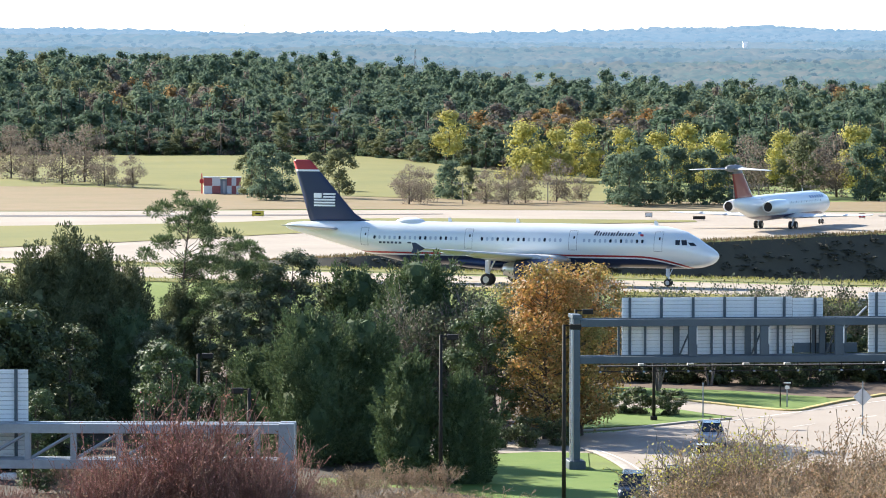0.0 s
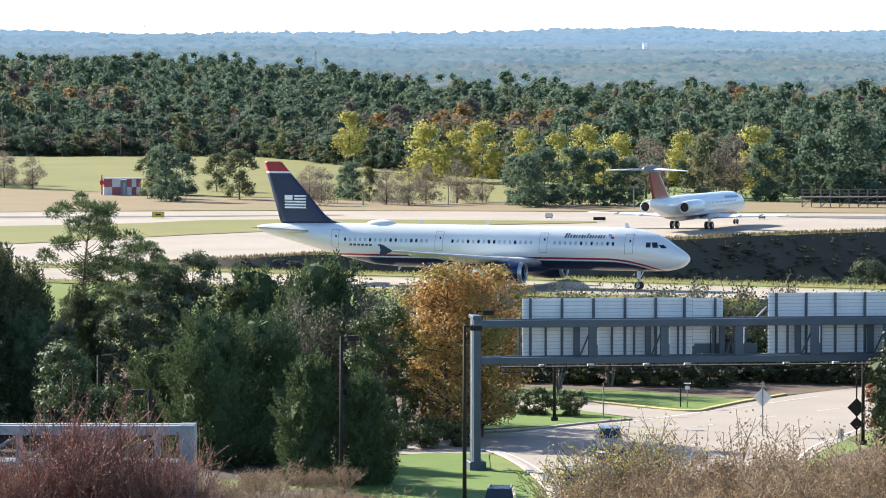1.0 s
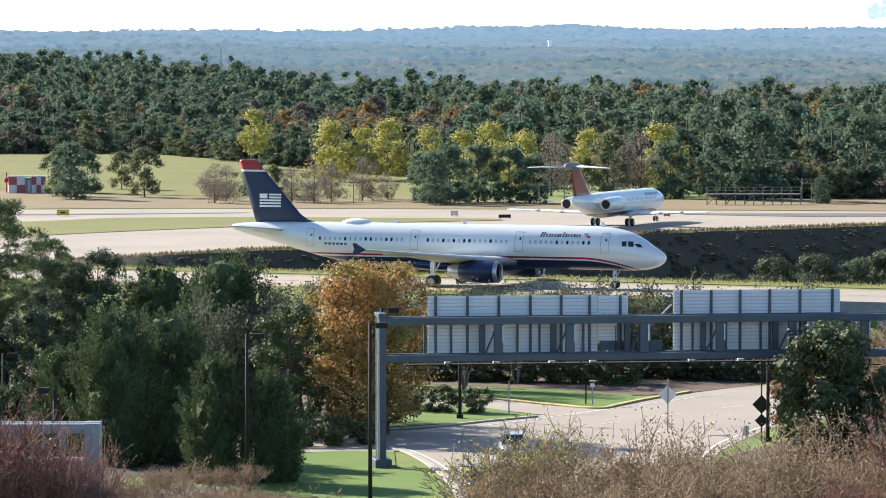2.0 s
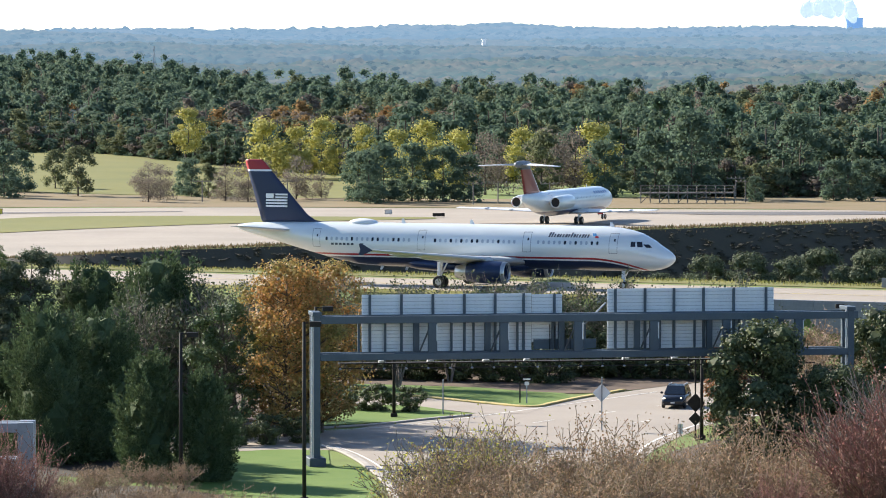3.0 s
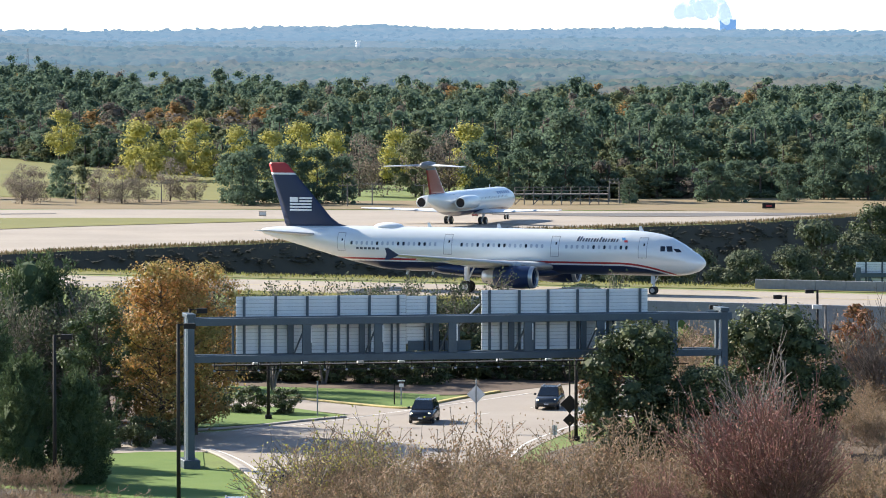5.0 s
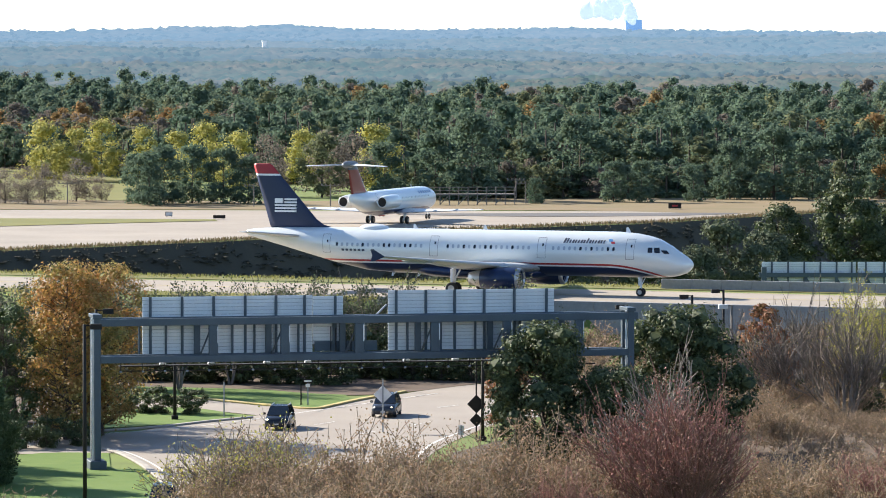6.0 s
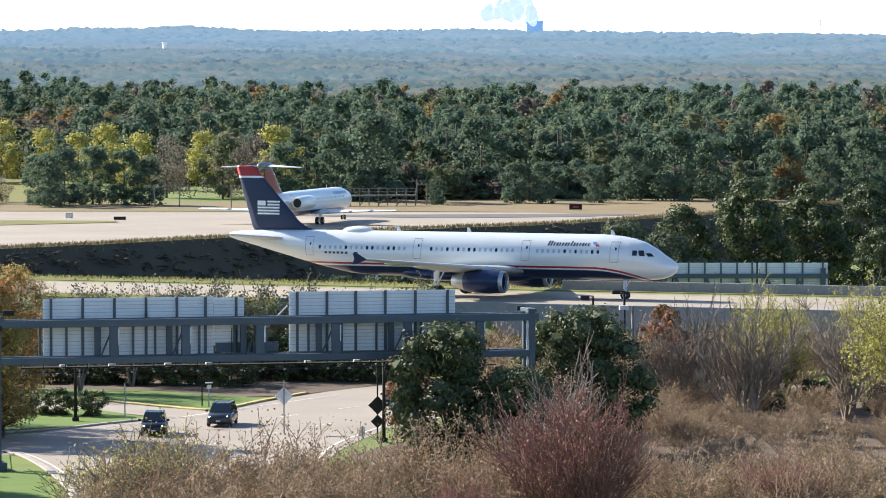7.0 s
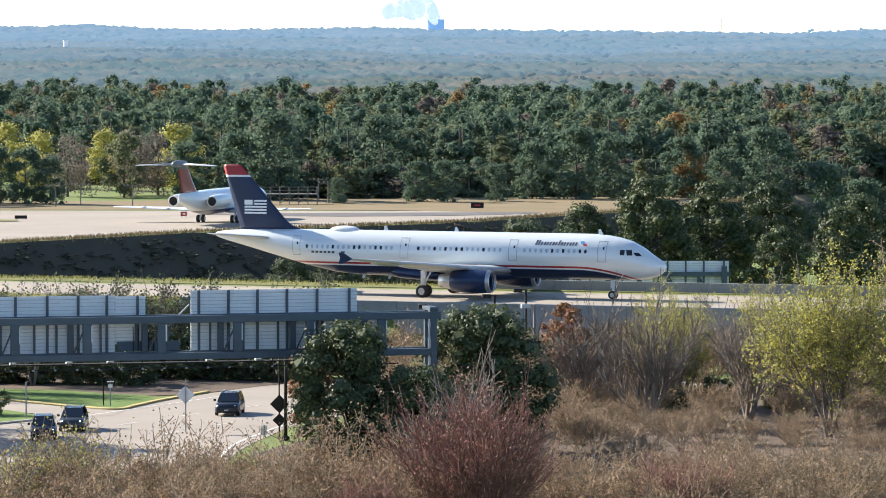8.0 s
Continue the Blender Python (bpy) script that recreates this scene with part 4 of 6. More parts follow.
def wall_run(name, a0, a1, o, z0, z1, thick, material, label, category):
    root = empty(name, None, label, category, kind="structure")
    step = 3.0
    n = int((a1 - a0) / step)
    bm = bmesh.new()
    box(bm, 0.01, step - 0.01, -thick / 2, thick / 2, 0, z1 - z0, 0.015)
    me = bpy.data.meshes.new("panel")
    bm.to_mesh(me)
    bm.free()
    me.materials.append(material)
    for k in range(n):
        x, y = along(a0 + k * step, o)
        p = new("panel", me)
        p.parent, p.matrix_local = root, pose(x, y, z0, 0, 0, -28.5)
    return root


WALL = mat("weathered_concrete", (0.30, 0.30, 0.30), (0.22, 0.22, 0.23), 0.9, scale=0.5, fine=4, bump=0.2)
wall_run("parapet", 43, 110, 13.2, -0.5, 0.95, 0.35, WALL, "low weathered concrete parapet beside the taxiway", "parapet")
wall_run("bridge_wall", 24, 120, -10.2, -5.2, 0.12, 0.6, WALL, "grey concrete wall below the taxiway bridge", "wall")


def strip(name, pts, width, lift, material, label, category, high=0.0):
    o = ribbon(name, pts, material, lift, width, label, category)
    if high:
        me = o.data
        bm = bmesh.new()
        bm.from_mesh(me)
        r = bmesh.ops.extrude_face_region(bm, geom=bm.faces[:])
        bmesh.ops.translate(bm, verts=[v for v in r["geom"] if isinstance(v, bmesh.types.BMVert)], vec=(0, 0, high))
        bmesh.ops.recalc_face_normals(bm, faces=bm.faces)
        bm.to_mesh(me)
        bm.free()
    return o


YELLOW = mat("kerb_yellow", (0.55, 0.42, 0.14), (0.42, 0.34, 0.16), 0.85, scale=1, fine=8)
LAWN = mat("lawn", (0.082, 0.15, 0.015), (0.118, 0.178, 0.026), 0.9, scale=0.5, fine=5, bump=0.5)
MULCH = mat("leaf_litter", (0.125, 0.083, 0.054), (0.075, 0.053, 0.037), 0.95, scale=0.4, fine=6, bump=0.6)
ribbon("lawn", [(6, 299, 11.8, 299), (5, 285, 12.1, 285), (3, 270, 12, 270), (2, 250, 12, 250)], LAWN, 0.06, None, "bright mown lawn beside the road", "grass")
# darker copy of MULCH: the evergreens' shade put into the litter colour
SHADED_LITTER = mat("shaded_leaf_litter", (0.055, 0.04, 0.027), (0.036, 0.028, 0.02), 0.95, scale=0.4, fine=6, bump=0.6)
ribbon("leaf_litter", [(-60, 180, -60, 330), (-30, 180, -30, 322), (-8, 180, -8, 310), (2.5, 180, 2.5, 300)], SHADED_LITTER, 0.04, None, "leaf litter darkened to stand for shade under the evergreens", "ground")
ribbon("lawn", [(-8, 287, -8, 293), (-2, 286, -2, 293), (4, 280, 4, 310), (9.5, 288, 10, 311)], LAWN, 0.05, None, "bright mown lawn under the trees", "grass")
ribbon("lawn", [(9, 330, 9, 345), (14, 333, 14, 349), (18, 336, 18, 348), (21.4, 338.5, 21.4, 340)], LAWN, 0.06, None, "shaded lawn strip at the bend", "grass")
ribbon("side_lane", [(12, 350, 12, 358), (18, 347, 18, 357), (22.5, 341, 24, 349), (26, 341, 28, 347)], ASPHALT, 0.045, None, "pale side lane", "road")
ribbon("lawn", [(10, 360, 10, 372), (18, 359, 18, 369), (24, 351, 24, 366), (26.8, 347.5, 27.5, 362), (30.5, 354.5, 30.5, 360)], LAWN, 0.07, None, "sunlit lawn island", "grass")
ribbon("leaf_litter", [(8, 372, 8, 392), (18, 369, 18, 394), (27, 361, 28, 396), (34, 361, 36, 392), (44, 373, 46, 386)], MULCH, 0.05, None, "brown leaf litter under the trees", "ground")
ribbon("leaf_litter", [(-40, 318, -40, 400), (-15, 322, -15, 400), (0, 326, 0, 400), (9, 329, 9, 400)], MULCH, 0.045, None, "brown leaf litter under the trees", "ground")
ribbon("leaf_litter", [(28.6, 230, 33.3, 308), (36, 230, 37.5, 317), (45, 252, 45, 332), (60, 255, 58, 347), (85, 255, 75, 362), (110, 255, 95, 372)], MULCH, 0.05, None, "brown leaf litter under bare trees", "ground")
strip("kerb", [(13.0, 262), (13.0, 285), (12.2, 299), (11.0, 309), (9.8, 313.5)], 0.5, 0.02, KERB, "worn concrete kerb", "kerb", 0.14)
strip("kerb", [(9.5, 328), (14, 331), (18, 335.5), (21.6, 339)], 0.4, 0.02, KERB, "concrete kerb", "kerb", 0.14)
strip("kerb", [(14, 359.5), (18, 358), (23, 351), (26.7, 346.5), (28.6, 349.5), (31, 354.5), (35.5, 362.5)], 0.45, 0.03, YELLOW, "faded yellow kerb", "kerb", 0.14)
strip("edge_line", [(13.7, 262), (13.8, 285), (13.0, 299), (11.9, 308), (10.6, 314)], 0.16, 0.045, WHITE_LINE, "white road edge line", "road marking")
strip("edge_line", [(10, 326.5), (15, 329.5), (19, 334), (24, 341), (30, 349.5), (38, 361)], 0.16, 0.05, WHITE_LINE, "white road edge line", "road marking")
strip("edge_line", [(29.2, 296), (32.2, 313), (35.4, 323.5), (39.3, 333.0), (46.3, 341.5), (56, 350)], 0.2, 0.05, WHITE_LINE, "white road edge line", "road marking")


def dashes(pts, name="lane_dash"):
    P = np.array(pts, float)
    d = np.r_[0, np.cumsum(np.hypot(*np.diff(P, axis=0).T))]
    for s in np.arange(1, d[-1] - 3, 9.0):
        q = [(np.interp(v, d, P[:, 0]), np.interp(v, d, P[:, 1])) for v in (s, s + 1.5, s + 3)]
        strip(name, q, 0.13, 0.05, WHITE_LINE, "white lane dash", "road marking")


dashes([(15.6, 262), (15.6, 290), (15.2, 304), (16, 314), (20, 324), (27, 334), (35, 345), (44, 356)])
dashes([(17.8, 262), (18.2, 292), (19, 304), (23, 315), (29, 325), (36, 336), (44, 345)])
strip("taxi_line", [along(a, 0.0) for a in (-140, -60, 0, 60, 130)], 0.35, 0.075, YELLOW, "faded yellow taxiway centre line", "taxiway marking")
strip("taxi_line", [along(a, 8.2) for a in (-140, -60, 0, 60, 130)], 0.3, 0.075, YELLOW, "faded yellow taxiway edge line", "taxiway marking")
ribbon("shoulder", [(-150, 641, -150, 648), (-100, 640, -100, 647), (-50, 641, -50, 647.5), (-22, 645, -22, 649), (0, 650, 0, 652)], DARK_ASPHALT, 0.09, None, "grey worn strip along the far taxiway", "taxiway")
ribbon("dark_paving", [(62, 642, 62, 645.5), (80, 633, 80, 645), (100, 634, 100, 644.5), (111, 640, 111, 643)], DARK_ASPHALT, 0.10, None, "dark resurfaced asphalt strip", "taxiway")
DIRT = mat("dry_dirt_grass", (0.215, 0.15, 0.078), (0.165, 0.13, 0.055), 0.95, scale=0.12, fine=1.2, bump=0.5)
ribbon("dirt_verge", [(-140, 672, -140, 760), (-100, 667, -100, 758), (-60, 663, -60, 757), (-20, 670, -20, 725), (20, 667, 20, 705), (60, 661, 60, 700), (90, 655, 90, 720), (120, 643, 120, 705), (180, 690, 180, 740)], DIRT, 0.06, None, "dry bare earth verge with straw grass", "ground")
ribbon("hay_field", [(-150, 762, -150, 930), (-100, 760, -100, 928), (-60, 757, -60, 925), (-20, 727, -20, 905), (15, 707, 15, 840), (40, 702, 40, 790)], HAY, 0.07, None, "sunlit dry hay field", "field")
ribbon("verge", [along(a, 11.5) + along(a, 18) for a in (-140, -60, 0, 60, 140)], HAY, 0.06, None, "straw-coloured grass verge", "grass")
ribbon("verge", [along(a, -11.5) + along(a, -9.2) for a in (-140, -60, 0, 24)], HAY, 0.06, None, "straw-coloured grass verge", "grass")


BANK = mat("dark_bank_scrub", (0.075, 0.06, 0.034), (0.05, 0.042, 0.026), 0.95, scale=0.3, fine=2.5, bump=0.8)
ribbon("bank", [(x, rim(x) - 26, x, rim(x) - 1.5) for x in np.arange(-24, 161, 4.0)], BANK, 0.3, None, "dark scrubby bank of the cutting", "bank")


# ---------------------------------------------------------------- street lamps and signs
def street_lamp(x, y, top, head, material, z=-5.0, label="dark bronze street lamp with a box head"):
    g = empty("street_lamp", pose(x, y, z), label, "street lamp", "street lamps")
    h = top - z
    part("pole", cyl(bmesh.new(), (0, 0, 0), (0, 0, h), 0.13, 0.10, 12), material, g, smooth=True)
    part("base", box(bmesh.new(), -0.25, 0.25, -0.25, 0.25, 0, 0.35, 0.03), material, g)
    part("arm", box(bmesh.new(), min(0, head), max(0, head), -0.04, 0.04, h - 0.10, h - 0.02), material, g)
    part("lamp_head", box(bmesh.new(), head - 0.36, head + 0.36, -0.22, 0.22, h - 0.30, h + 0.03, 0.03), material if material is POLE_DARK else LAMP_WHITE, g)
    return g


street_lamp(-0.14, 284, 4.95, 0.75, POLE_DARK)
street_lamp(7.4, 276, 6.1, 0.7, POLE_DARK)
street_lamp(8.85, 300.8, 5.55, 0.8, POLE_DARK)
street_lamp(-16.0, 295, 3.0, 0.6, POLE_DARK)
street_lamp(-11.6, 270, 2.65, -0.7, POLE_DARK)
street_lamp(59.4, 346, 2.9, -0.7, mat("weathered_pole", (0.2, 0.17, 0.14), (0.14, 0.12, 0.10), 0.8, scale=1, fine=8), label="pale street lamp with a box head")
street_lamp(60.5, 372, 2.2, -0.7, POLE_DARK)
street_lamp(54.0, 365, 1.8, -0.6, POLE_DARK)
street_lamp(15.8, 338, 2.4, 0.5, POLE_DARK)
street_lamp(64.5, 380, 2.2, -0.7, POLE_DARK)
street_lamp(36.7, 318, 2.6, 0.5, POLE_DARK)


def post_sign(x, y, h, boards, label, ground=-5.0, post=GALV):
    g = empty("road_sign", pose(x, y, ground), label, "road sign")
    part("post", box(bmesh.new(), -0.05, 0.05, -0.04, 0.04, 0, h), post, g)
    for z, w, hh, turn, m in boards:
        part("sign_board", box(bmesh.new(), -w / 2, w / 2, -0.02, 0.0, -hh / 2, hh / 2, 0.0, Matrix.Translation((0, 0.1 if m is SIGN_BACK else -0.06, z)) @ pose(0, 0, 0, 0, turn, 0)), m, g)
    return g


post_sign(30.3, 325.7, 3.9, [(2.75, 0.95, 0.95, 45, SIGN_BACK)], "grey back of a diamond sign on a post")
post_sign(36.3, 318.5, 6.5, [(2.6, 0.95, 0.95, 45, POLE_DARK), (1.45, 0.7, 0.7, 45, POLE_DARK)], "dark backs of two diamond signs on a post", post=POLE_DARK)
post_sign(35.5, 321, 0.9, [(0.5, 0.4, 0.7, 0, SIGN_BACK)], "small grey marker board")
rs = post_sign(26.7, 350, 2.0, [(1.95, 0.75, 0.3, 0, POLE_DARK), (1.6, 0.35, 0.25, 0, WHITE_PAINT)], "small black and white road sign on a post")
part("lettering", box(bmesh.new(), -0.28, 0.28, -0.11, -0.10, 1.9, 2.0), WHITE_INK, rs, "white lettering")
post_sign(26.2, 350.4, 1.7, [], "short dark post beside a sign", post=POLE_DARK)
post_sign(19.6, 340, 2.7, [], "slim grey timber post on the lawn")


def taxi_sign(x, y, w, h, face, mark, z=-1.5, label="black taxiway sign box"):
    g = empty("taxiway_sign", pose(x, y, z), label, "taxiway sign")
    part("cabinet", box(bmesh.new(), -w / 2, w / 2, -0.12, 0.12, 0.2, 0.2 + h, 0.02), POLE_DARK, g)
    part("face", box(bmesh.new(), -w / 2 + 0.05, w / 2 - 0.05, -0.14, -0.125, 0.26, 0.14 + h), face, g)
    for s in (-0.35, 0.35):
        part("leg", box(bmesh.new(), s * w - 0.03, s * w + 0.03, -0.03, 0.03, 0, 0.25), GALV, g)
    if mark:
        part("lettering", box(bmesh.new(), -w * 0.22, w * 0.22, -0.155, -0.142, 0.2 + h * 0.35, 0.2 + h * 0.65), mark, g)
    return g


Y_FACE, R_FACE = plain("yellow_sign_face", (0.55, 0.45, 0.05), 0.6), plain("red_sign_face", (0.4, 0.03, 0.03), 0.6)
taxi_sign(-26.2, 640, 1.7, 0.75, Y_FACE, POLE_DARK, label="yellow taxiway sign with black lettering")
taxi_sign(29.0, 637, 1.0, 0.6, LAMP_WHITE, None, label="small grey taxiway sign box")
taxi_sign(35.6, 628, 1.7, 0.45, POLE_DARK, None)
taxi_sign(58.8, 634, 0.9, 0.6, R_FACE, WHITE_INK, label="small red taxiway sign with white lettering")
taxi_sign(104.4, 658, 1.9, 0.8, POLE_DARK, R_FACE, label="black taxiway sign with red lettering")


# ---------------------------------------------------------------- far airfield things
def shelter():
    g = empty("equipment_shelter", pose(-35.6, 733, height(-35.6, 733).item() + 0.05, 0, 0, 4), "red and white checkered equipment shelter in the field", "shelter")
    W, D, H = 4.1, 3, 2.6
    red, white = mat("red_panel", (0.36, 0.09, 0.09), (0.30, 0.10, 0.10), 0.6), mat("white_panel", (0.66, 0.66, 0.68), (0.56, 0.56, 0.58), 0.6)
    grey = mat("grey_panel", (0.35, 0.4, 0.45), (0.3, 0.34, 0.38), 0.6)
    for x0, n, ww in ((-3.2, 2, 1.35), (0.55, 3, 0.75)):
        for i in range(n):
            for k in range(2):
                part("wall_panel", box(bmesh.new(), x0 + i * ww, x0 + (i + 1) * ww - 0.02, -D / 2, D / 2, k * H / 2, (k + 1) * H / 2 - 0.02), red if (i + k) % 2 else white, g)
    part("entrance", box(bmesh.new(), -0.48, 0.54, -0.8, 0.8, 0, 2.35), grey, g, "pale grey entrance bay")
    part("door", box(bmesh.new(), -0.1, 0.3, -0.85, -0.8, 0, 2.0), white, g)
    part("roof", box(bmesh.new(), -3.3, 2.9, -1.6, 1.6, H, H + 0.1), grey, g)
    m = empty("marker_pole", pose(-39.1, 733, height(-39.1, 733).item(), 0, 0, 0), "orange marker pole beside the shelter", "pole")
    part("pole", cyl(bmesh.new(), (0, 0, 0), (0, 0, 3.3), 0.12, 0.1, 8), R_FACE, m)
    part("beacon", box(bmesh.new(), -0.35, 0.35, -0.3, 0.3, 1.7, 2.4, 0.1), R_FACE, m)


shelter()


def catwalk():
    wood = mat("grey_timber", (0.22, 0.20, 0.17), (0.15, 0.135, 0.12), 0.9, scale=0.8, fine=6)
    g = empty("approach_light_catwalk", pose(69, 681, height(69.0, 681.0).item()), "grey timber approach-light catwalk on posts", "catwalk")
    part("deck", box(bmesh.new(), 0, 14.5, -0.8, 0.8, 1.5, 1.7), wood, g)
    for k in range(11):
        part("post", box(bmesh.new(), 0.1 + 1.42 * k, 0.24 + 1.42 * k, -0.7, -0.55, 0, 2.7), wood, g)
    for z in (2.15, 2.65):
        part("rail", box(bmesh.new(), 0, 14.5, -0.72, -0.64, z, z + 0.1), wood, g)
    for k in range(5):
        part("brace", cyl(bmesh.new(), (0.2 + 2.8 * k, -0.6, 0.1), (1.6 + 2.8 * k, -0.6, 1.5), 0.06, None, 6), wood, g)
    for x, y in ((16, 690), (43.5, 676), (47.5, 680), (85.5, 684), (86.0, 700), (101, 690), (55, 676), (3, 690)):
        z = height(float(x), float(y)).item()
        p = empty("light_bar_pole", pose(x, y, z), "slim timber pole with a bar of approach lights", "pole", "approach light poles")
        part("pole", cyl(bmesh.new(), (0, 0, 0), (0, 0, 3.4), 0.1, 0.08, 8), wood, p)
        part("crossbar", box(bmesh.new(), -1.4, 1.4, -0.05, 0.05, 3.1, 3.2), wood, p)
        for s in (-1.3, -0.65, 0, 0.65, 1.3):
            part("lamp", box(bmesh.new(), s - 0.1, s + 0.1, -0.12, 0.12, 3.2, 3.42, 0.03), wood, p)


catwalk()

# ---------------------------------------------------------------- cars
CAR_GLASS = plain("car_glass", (0.015, 0.02, 0.025), 0.05, coat=0.6)
LENS = plain("headlamp_glass", (0.7, 0.7, 0.68), 0.15)
LIT = plain("lit_headlamp", (1.0, 0.75, 0.42), 0.3, glow=6.0)
PLATE = plain("plate_white", (0.6, 0.6, 0.6), 0.5)


def car_paint(name, c):
    return mat(name, c, tuple(v * 0.85 for v in c), 0.22, metal=0.3, scale=0.6, fine=5, spread=0.9, spec=0.6)


def car(paint, label, kind="suv", lit=False):
    """A road car, nose towards +x, on z = 0."""
    L, W, H = (4.6, 1.84, 1.70) if kind == "suv" else (4.7, 1.82, 1.46) if kind == "sedan" else (5.0, 1.95, 1.78)
    g = empty("car", None, label, "car", "cars on the road")
    hood, belt = (1.02, 1.05) if kind != "sedan" else (0.92, 0.95)
    nose, tail = L / 2, -L / 2
    def section(x, w, z0, z1, round_top=0.1):
        return [(x, -w, z0 + 0.08), (x, -w + 0.06, z0), (x, w - 0.06, z0), (x, w, z0 + 0.08), (x, w + 0.02, (z0 + z1) / 2), (x, w - 0.03, z1 - round_top), (x, w - 0.2, z1), (x, -w + 0.2, z1), (x, -w + 0.03, z1 - round_top), (x, -w - 0.02, (z0 + z1) / 2)]
    w = W / 2
    rings = [section(nose, w * 0.72, 0.34, 0.68), section(nose - 0.12, w * 0.88, 0.26, 0.84), section(nose - 0.5, w * 0.97, 0.24, hood - 0.06), section(nose - 1.2, w, 0.24, hood), section(0, w, 0.24, belt), section(tail + 0.5, w, 0.26, belt + 0.02), section(tail + 0.1, w * 0.95, 0.3, belt - 0.05), section(tail, w * 0.86, 0.4, belt - 0.2)]
    v, f = loft(rings)
    body = raw("body", v, f, paint, g, True)
    x1, x2, x3, x4 = nose - 1.15, nose - 1.95, (tail + 0.5 if kind != "sedan" else tail + 1.2), (tail + 0.08 if kind != "sedan" else tail + 0.55)
    def roof(x, ww, z):
        return [(x, -ww, z), (x, ww, z)]
    b, t = belt - 0.03, H
    wb, wt = w - 0.08, w - 0.26
    cab = [(x1, -wb, b), (x1, wb, b), (x2, wt, t - 0.05), (x2, -wt, t - 0.05), (x4, -wb, b), (x4, wb, b), (x3, wt, t - 0.06), (x3, -wt, t - 0.06)]
    raw("cabin", cab, [(0, 1, 2, 3), (5, 4, 7, 6), (0, 3, 7, 4), (1, 5, 6, 2), (3, 2, 6, 7)], paint, g)
    def glass(name, quad, k=0.86, out=0.012):
        q = [Vector(p) for p in quad]
        c = sum(q, Vector()) / 4
        n = (q[1] - q[0]).cross(q[3] - q[0]).normalized()
        if n.dot(c - Vector((0, 0, 1))) < 0:
            n = -n
        raw(name, [c + (p - c) * k + n * out for p in q], [(0, 1, 2, 3)], CAR_GLASS, g)
    C = cab
    glass("windscreen", (C[0], C[1], C[2], C[3]), 0.92)
    glass("rear_window", (C[4], C[5], C[6], C[7]))
    lerp = lambda a, bb, k: tuple(np.array(a) + (np.array(bb) - np.array(a)) * k)
    for s, (lo0, lo1, hi0, hi1) in ((1, (C[1], C[5], C[2], C[6])), (-1, (C[0], C[4], C[3], C[7]))):
        for k0, k1 in ((0.06, 0.50), (0.53, 0.94)):
            glass("side_window", (lerp(lo0, lo1, k0), lerp(lo0, lo1, k1), lerp(hi0, hi1, k1), lerp(hi0, hi1, k0)), 0.86)
        part("headlight", box(bmesh.new(), nose - 0.32, nose - 0.1, s * w * 0.55 - 0.19, s * w * 0.55 + 0.19, 0.70, 0.84, 0.03), LIT if lit else LENS, g)
        part("tail_light", box(bmesh.new(), tail + 0.02, tail + 0.12, s * w * 0.75 - 0.12, s * w * 0.75 + 0.12, 0.75, 0.98, 0.02), R_FACE, g)
        part("mirror", box(bmesh.new(), x1 - 0.35, x1 - 0.2, s * (w + 0.12) - 0.1, s * (w + 0.12) + 0.1, belt, belt + 0.17, 0.03), paint, g)
        for xw in (nose - 0.88, tail + 0.9):
            bm = bmesh.new()
            r = 0.35
            tube_x(bm, [(-0.11, 0.2), (-0.11, 0.31), (-0.07, 0.345), (0, 0.35), (0.07, 0.345), (0.11, 0.31), (0.11, 0.2)], 0, 0, 18)
            bmesh.ops.transform(bm, matrix=Matrix.Translation((xw, s * (w - 0.10), r)) @ pose(0, 0, 0, 0, 0, 90), verts=bm.verts)
            wheel = part("wheel", bm, TYRE, g, smooth=True)
            part("rim", cyl(bmesh.new(), (xw, s * (w - 0.21), r), (xw, s * (w + 0.0), r), 0.21, None, 14), BARE_METAL, wheel)
    part("grille", box(bmesh.new(), nose - 0.14, nose - 0.02, -0.42, 0.42, 0.5, 0.72, 0.02), TYRE, g)
    part("bumper", box(bmesh.new(), nose - 0.25, nose + 0.03, -w * 0.8, w * 0.8, 0.28, 0.42, 0.04), TYRE, g)
    part("number_plate", box(bmesh.new(), nose + 0.0, nose + 0.04, -0.16, 0.16, 0.42, 0.52), PLATE, g)
    if kind != "sedan":
        for s in (-1, 1):
            part("roof_rail", box(bmesh.new(), x3 + 0.1, x2 - 0.1, s * (wt - 0.06) - 0.03, s * (wt - 0.06) + 0.03, t - 0.02, t + 0.04), BARE_METAL, g)
    return g


LANE = np.array([(75, 378), (39.4, 348), (32, 340), (26, 333), (21.5, 328), (19.2, 320), (18.2, 310), (17.2, 295), (15, 279), (12, 268), (8, 255), (2, 235), (-6, 205)], float)
LANE_S = np.r_[0, np.cumsum(np.hypot(*np.diff(LANE, axis=0).T))]


def on_lane(s, side=0.0):
    p = np.array([np.interp(s, LANE_S, LANE[:, k]) for k in (0, 1)])
    a, b = [np.array([np.interp(s + e, LANE_S, LANE[:, k]) for k in (0, 1)]) for e in (-4, 4)]
    d = (b - a) / np.linalg.norm(b - a)
    # the bend is tight: cars face well towards the near road
    return pose(p[0] - d[1] * side, p[1] + d[0] * side, -4.965, 0, 0, math.degrees(math.atan2(4.0 * d[1], d[0])))


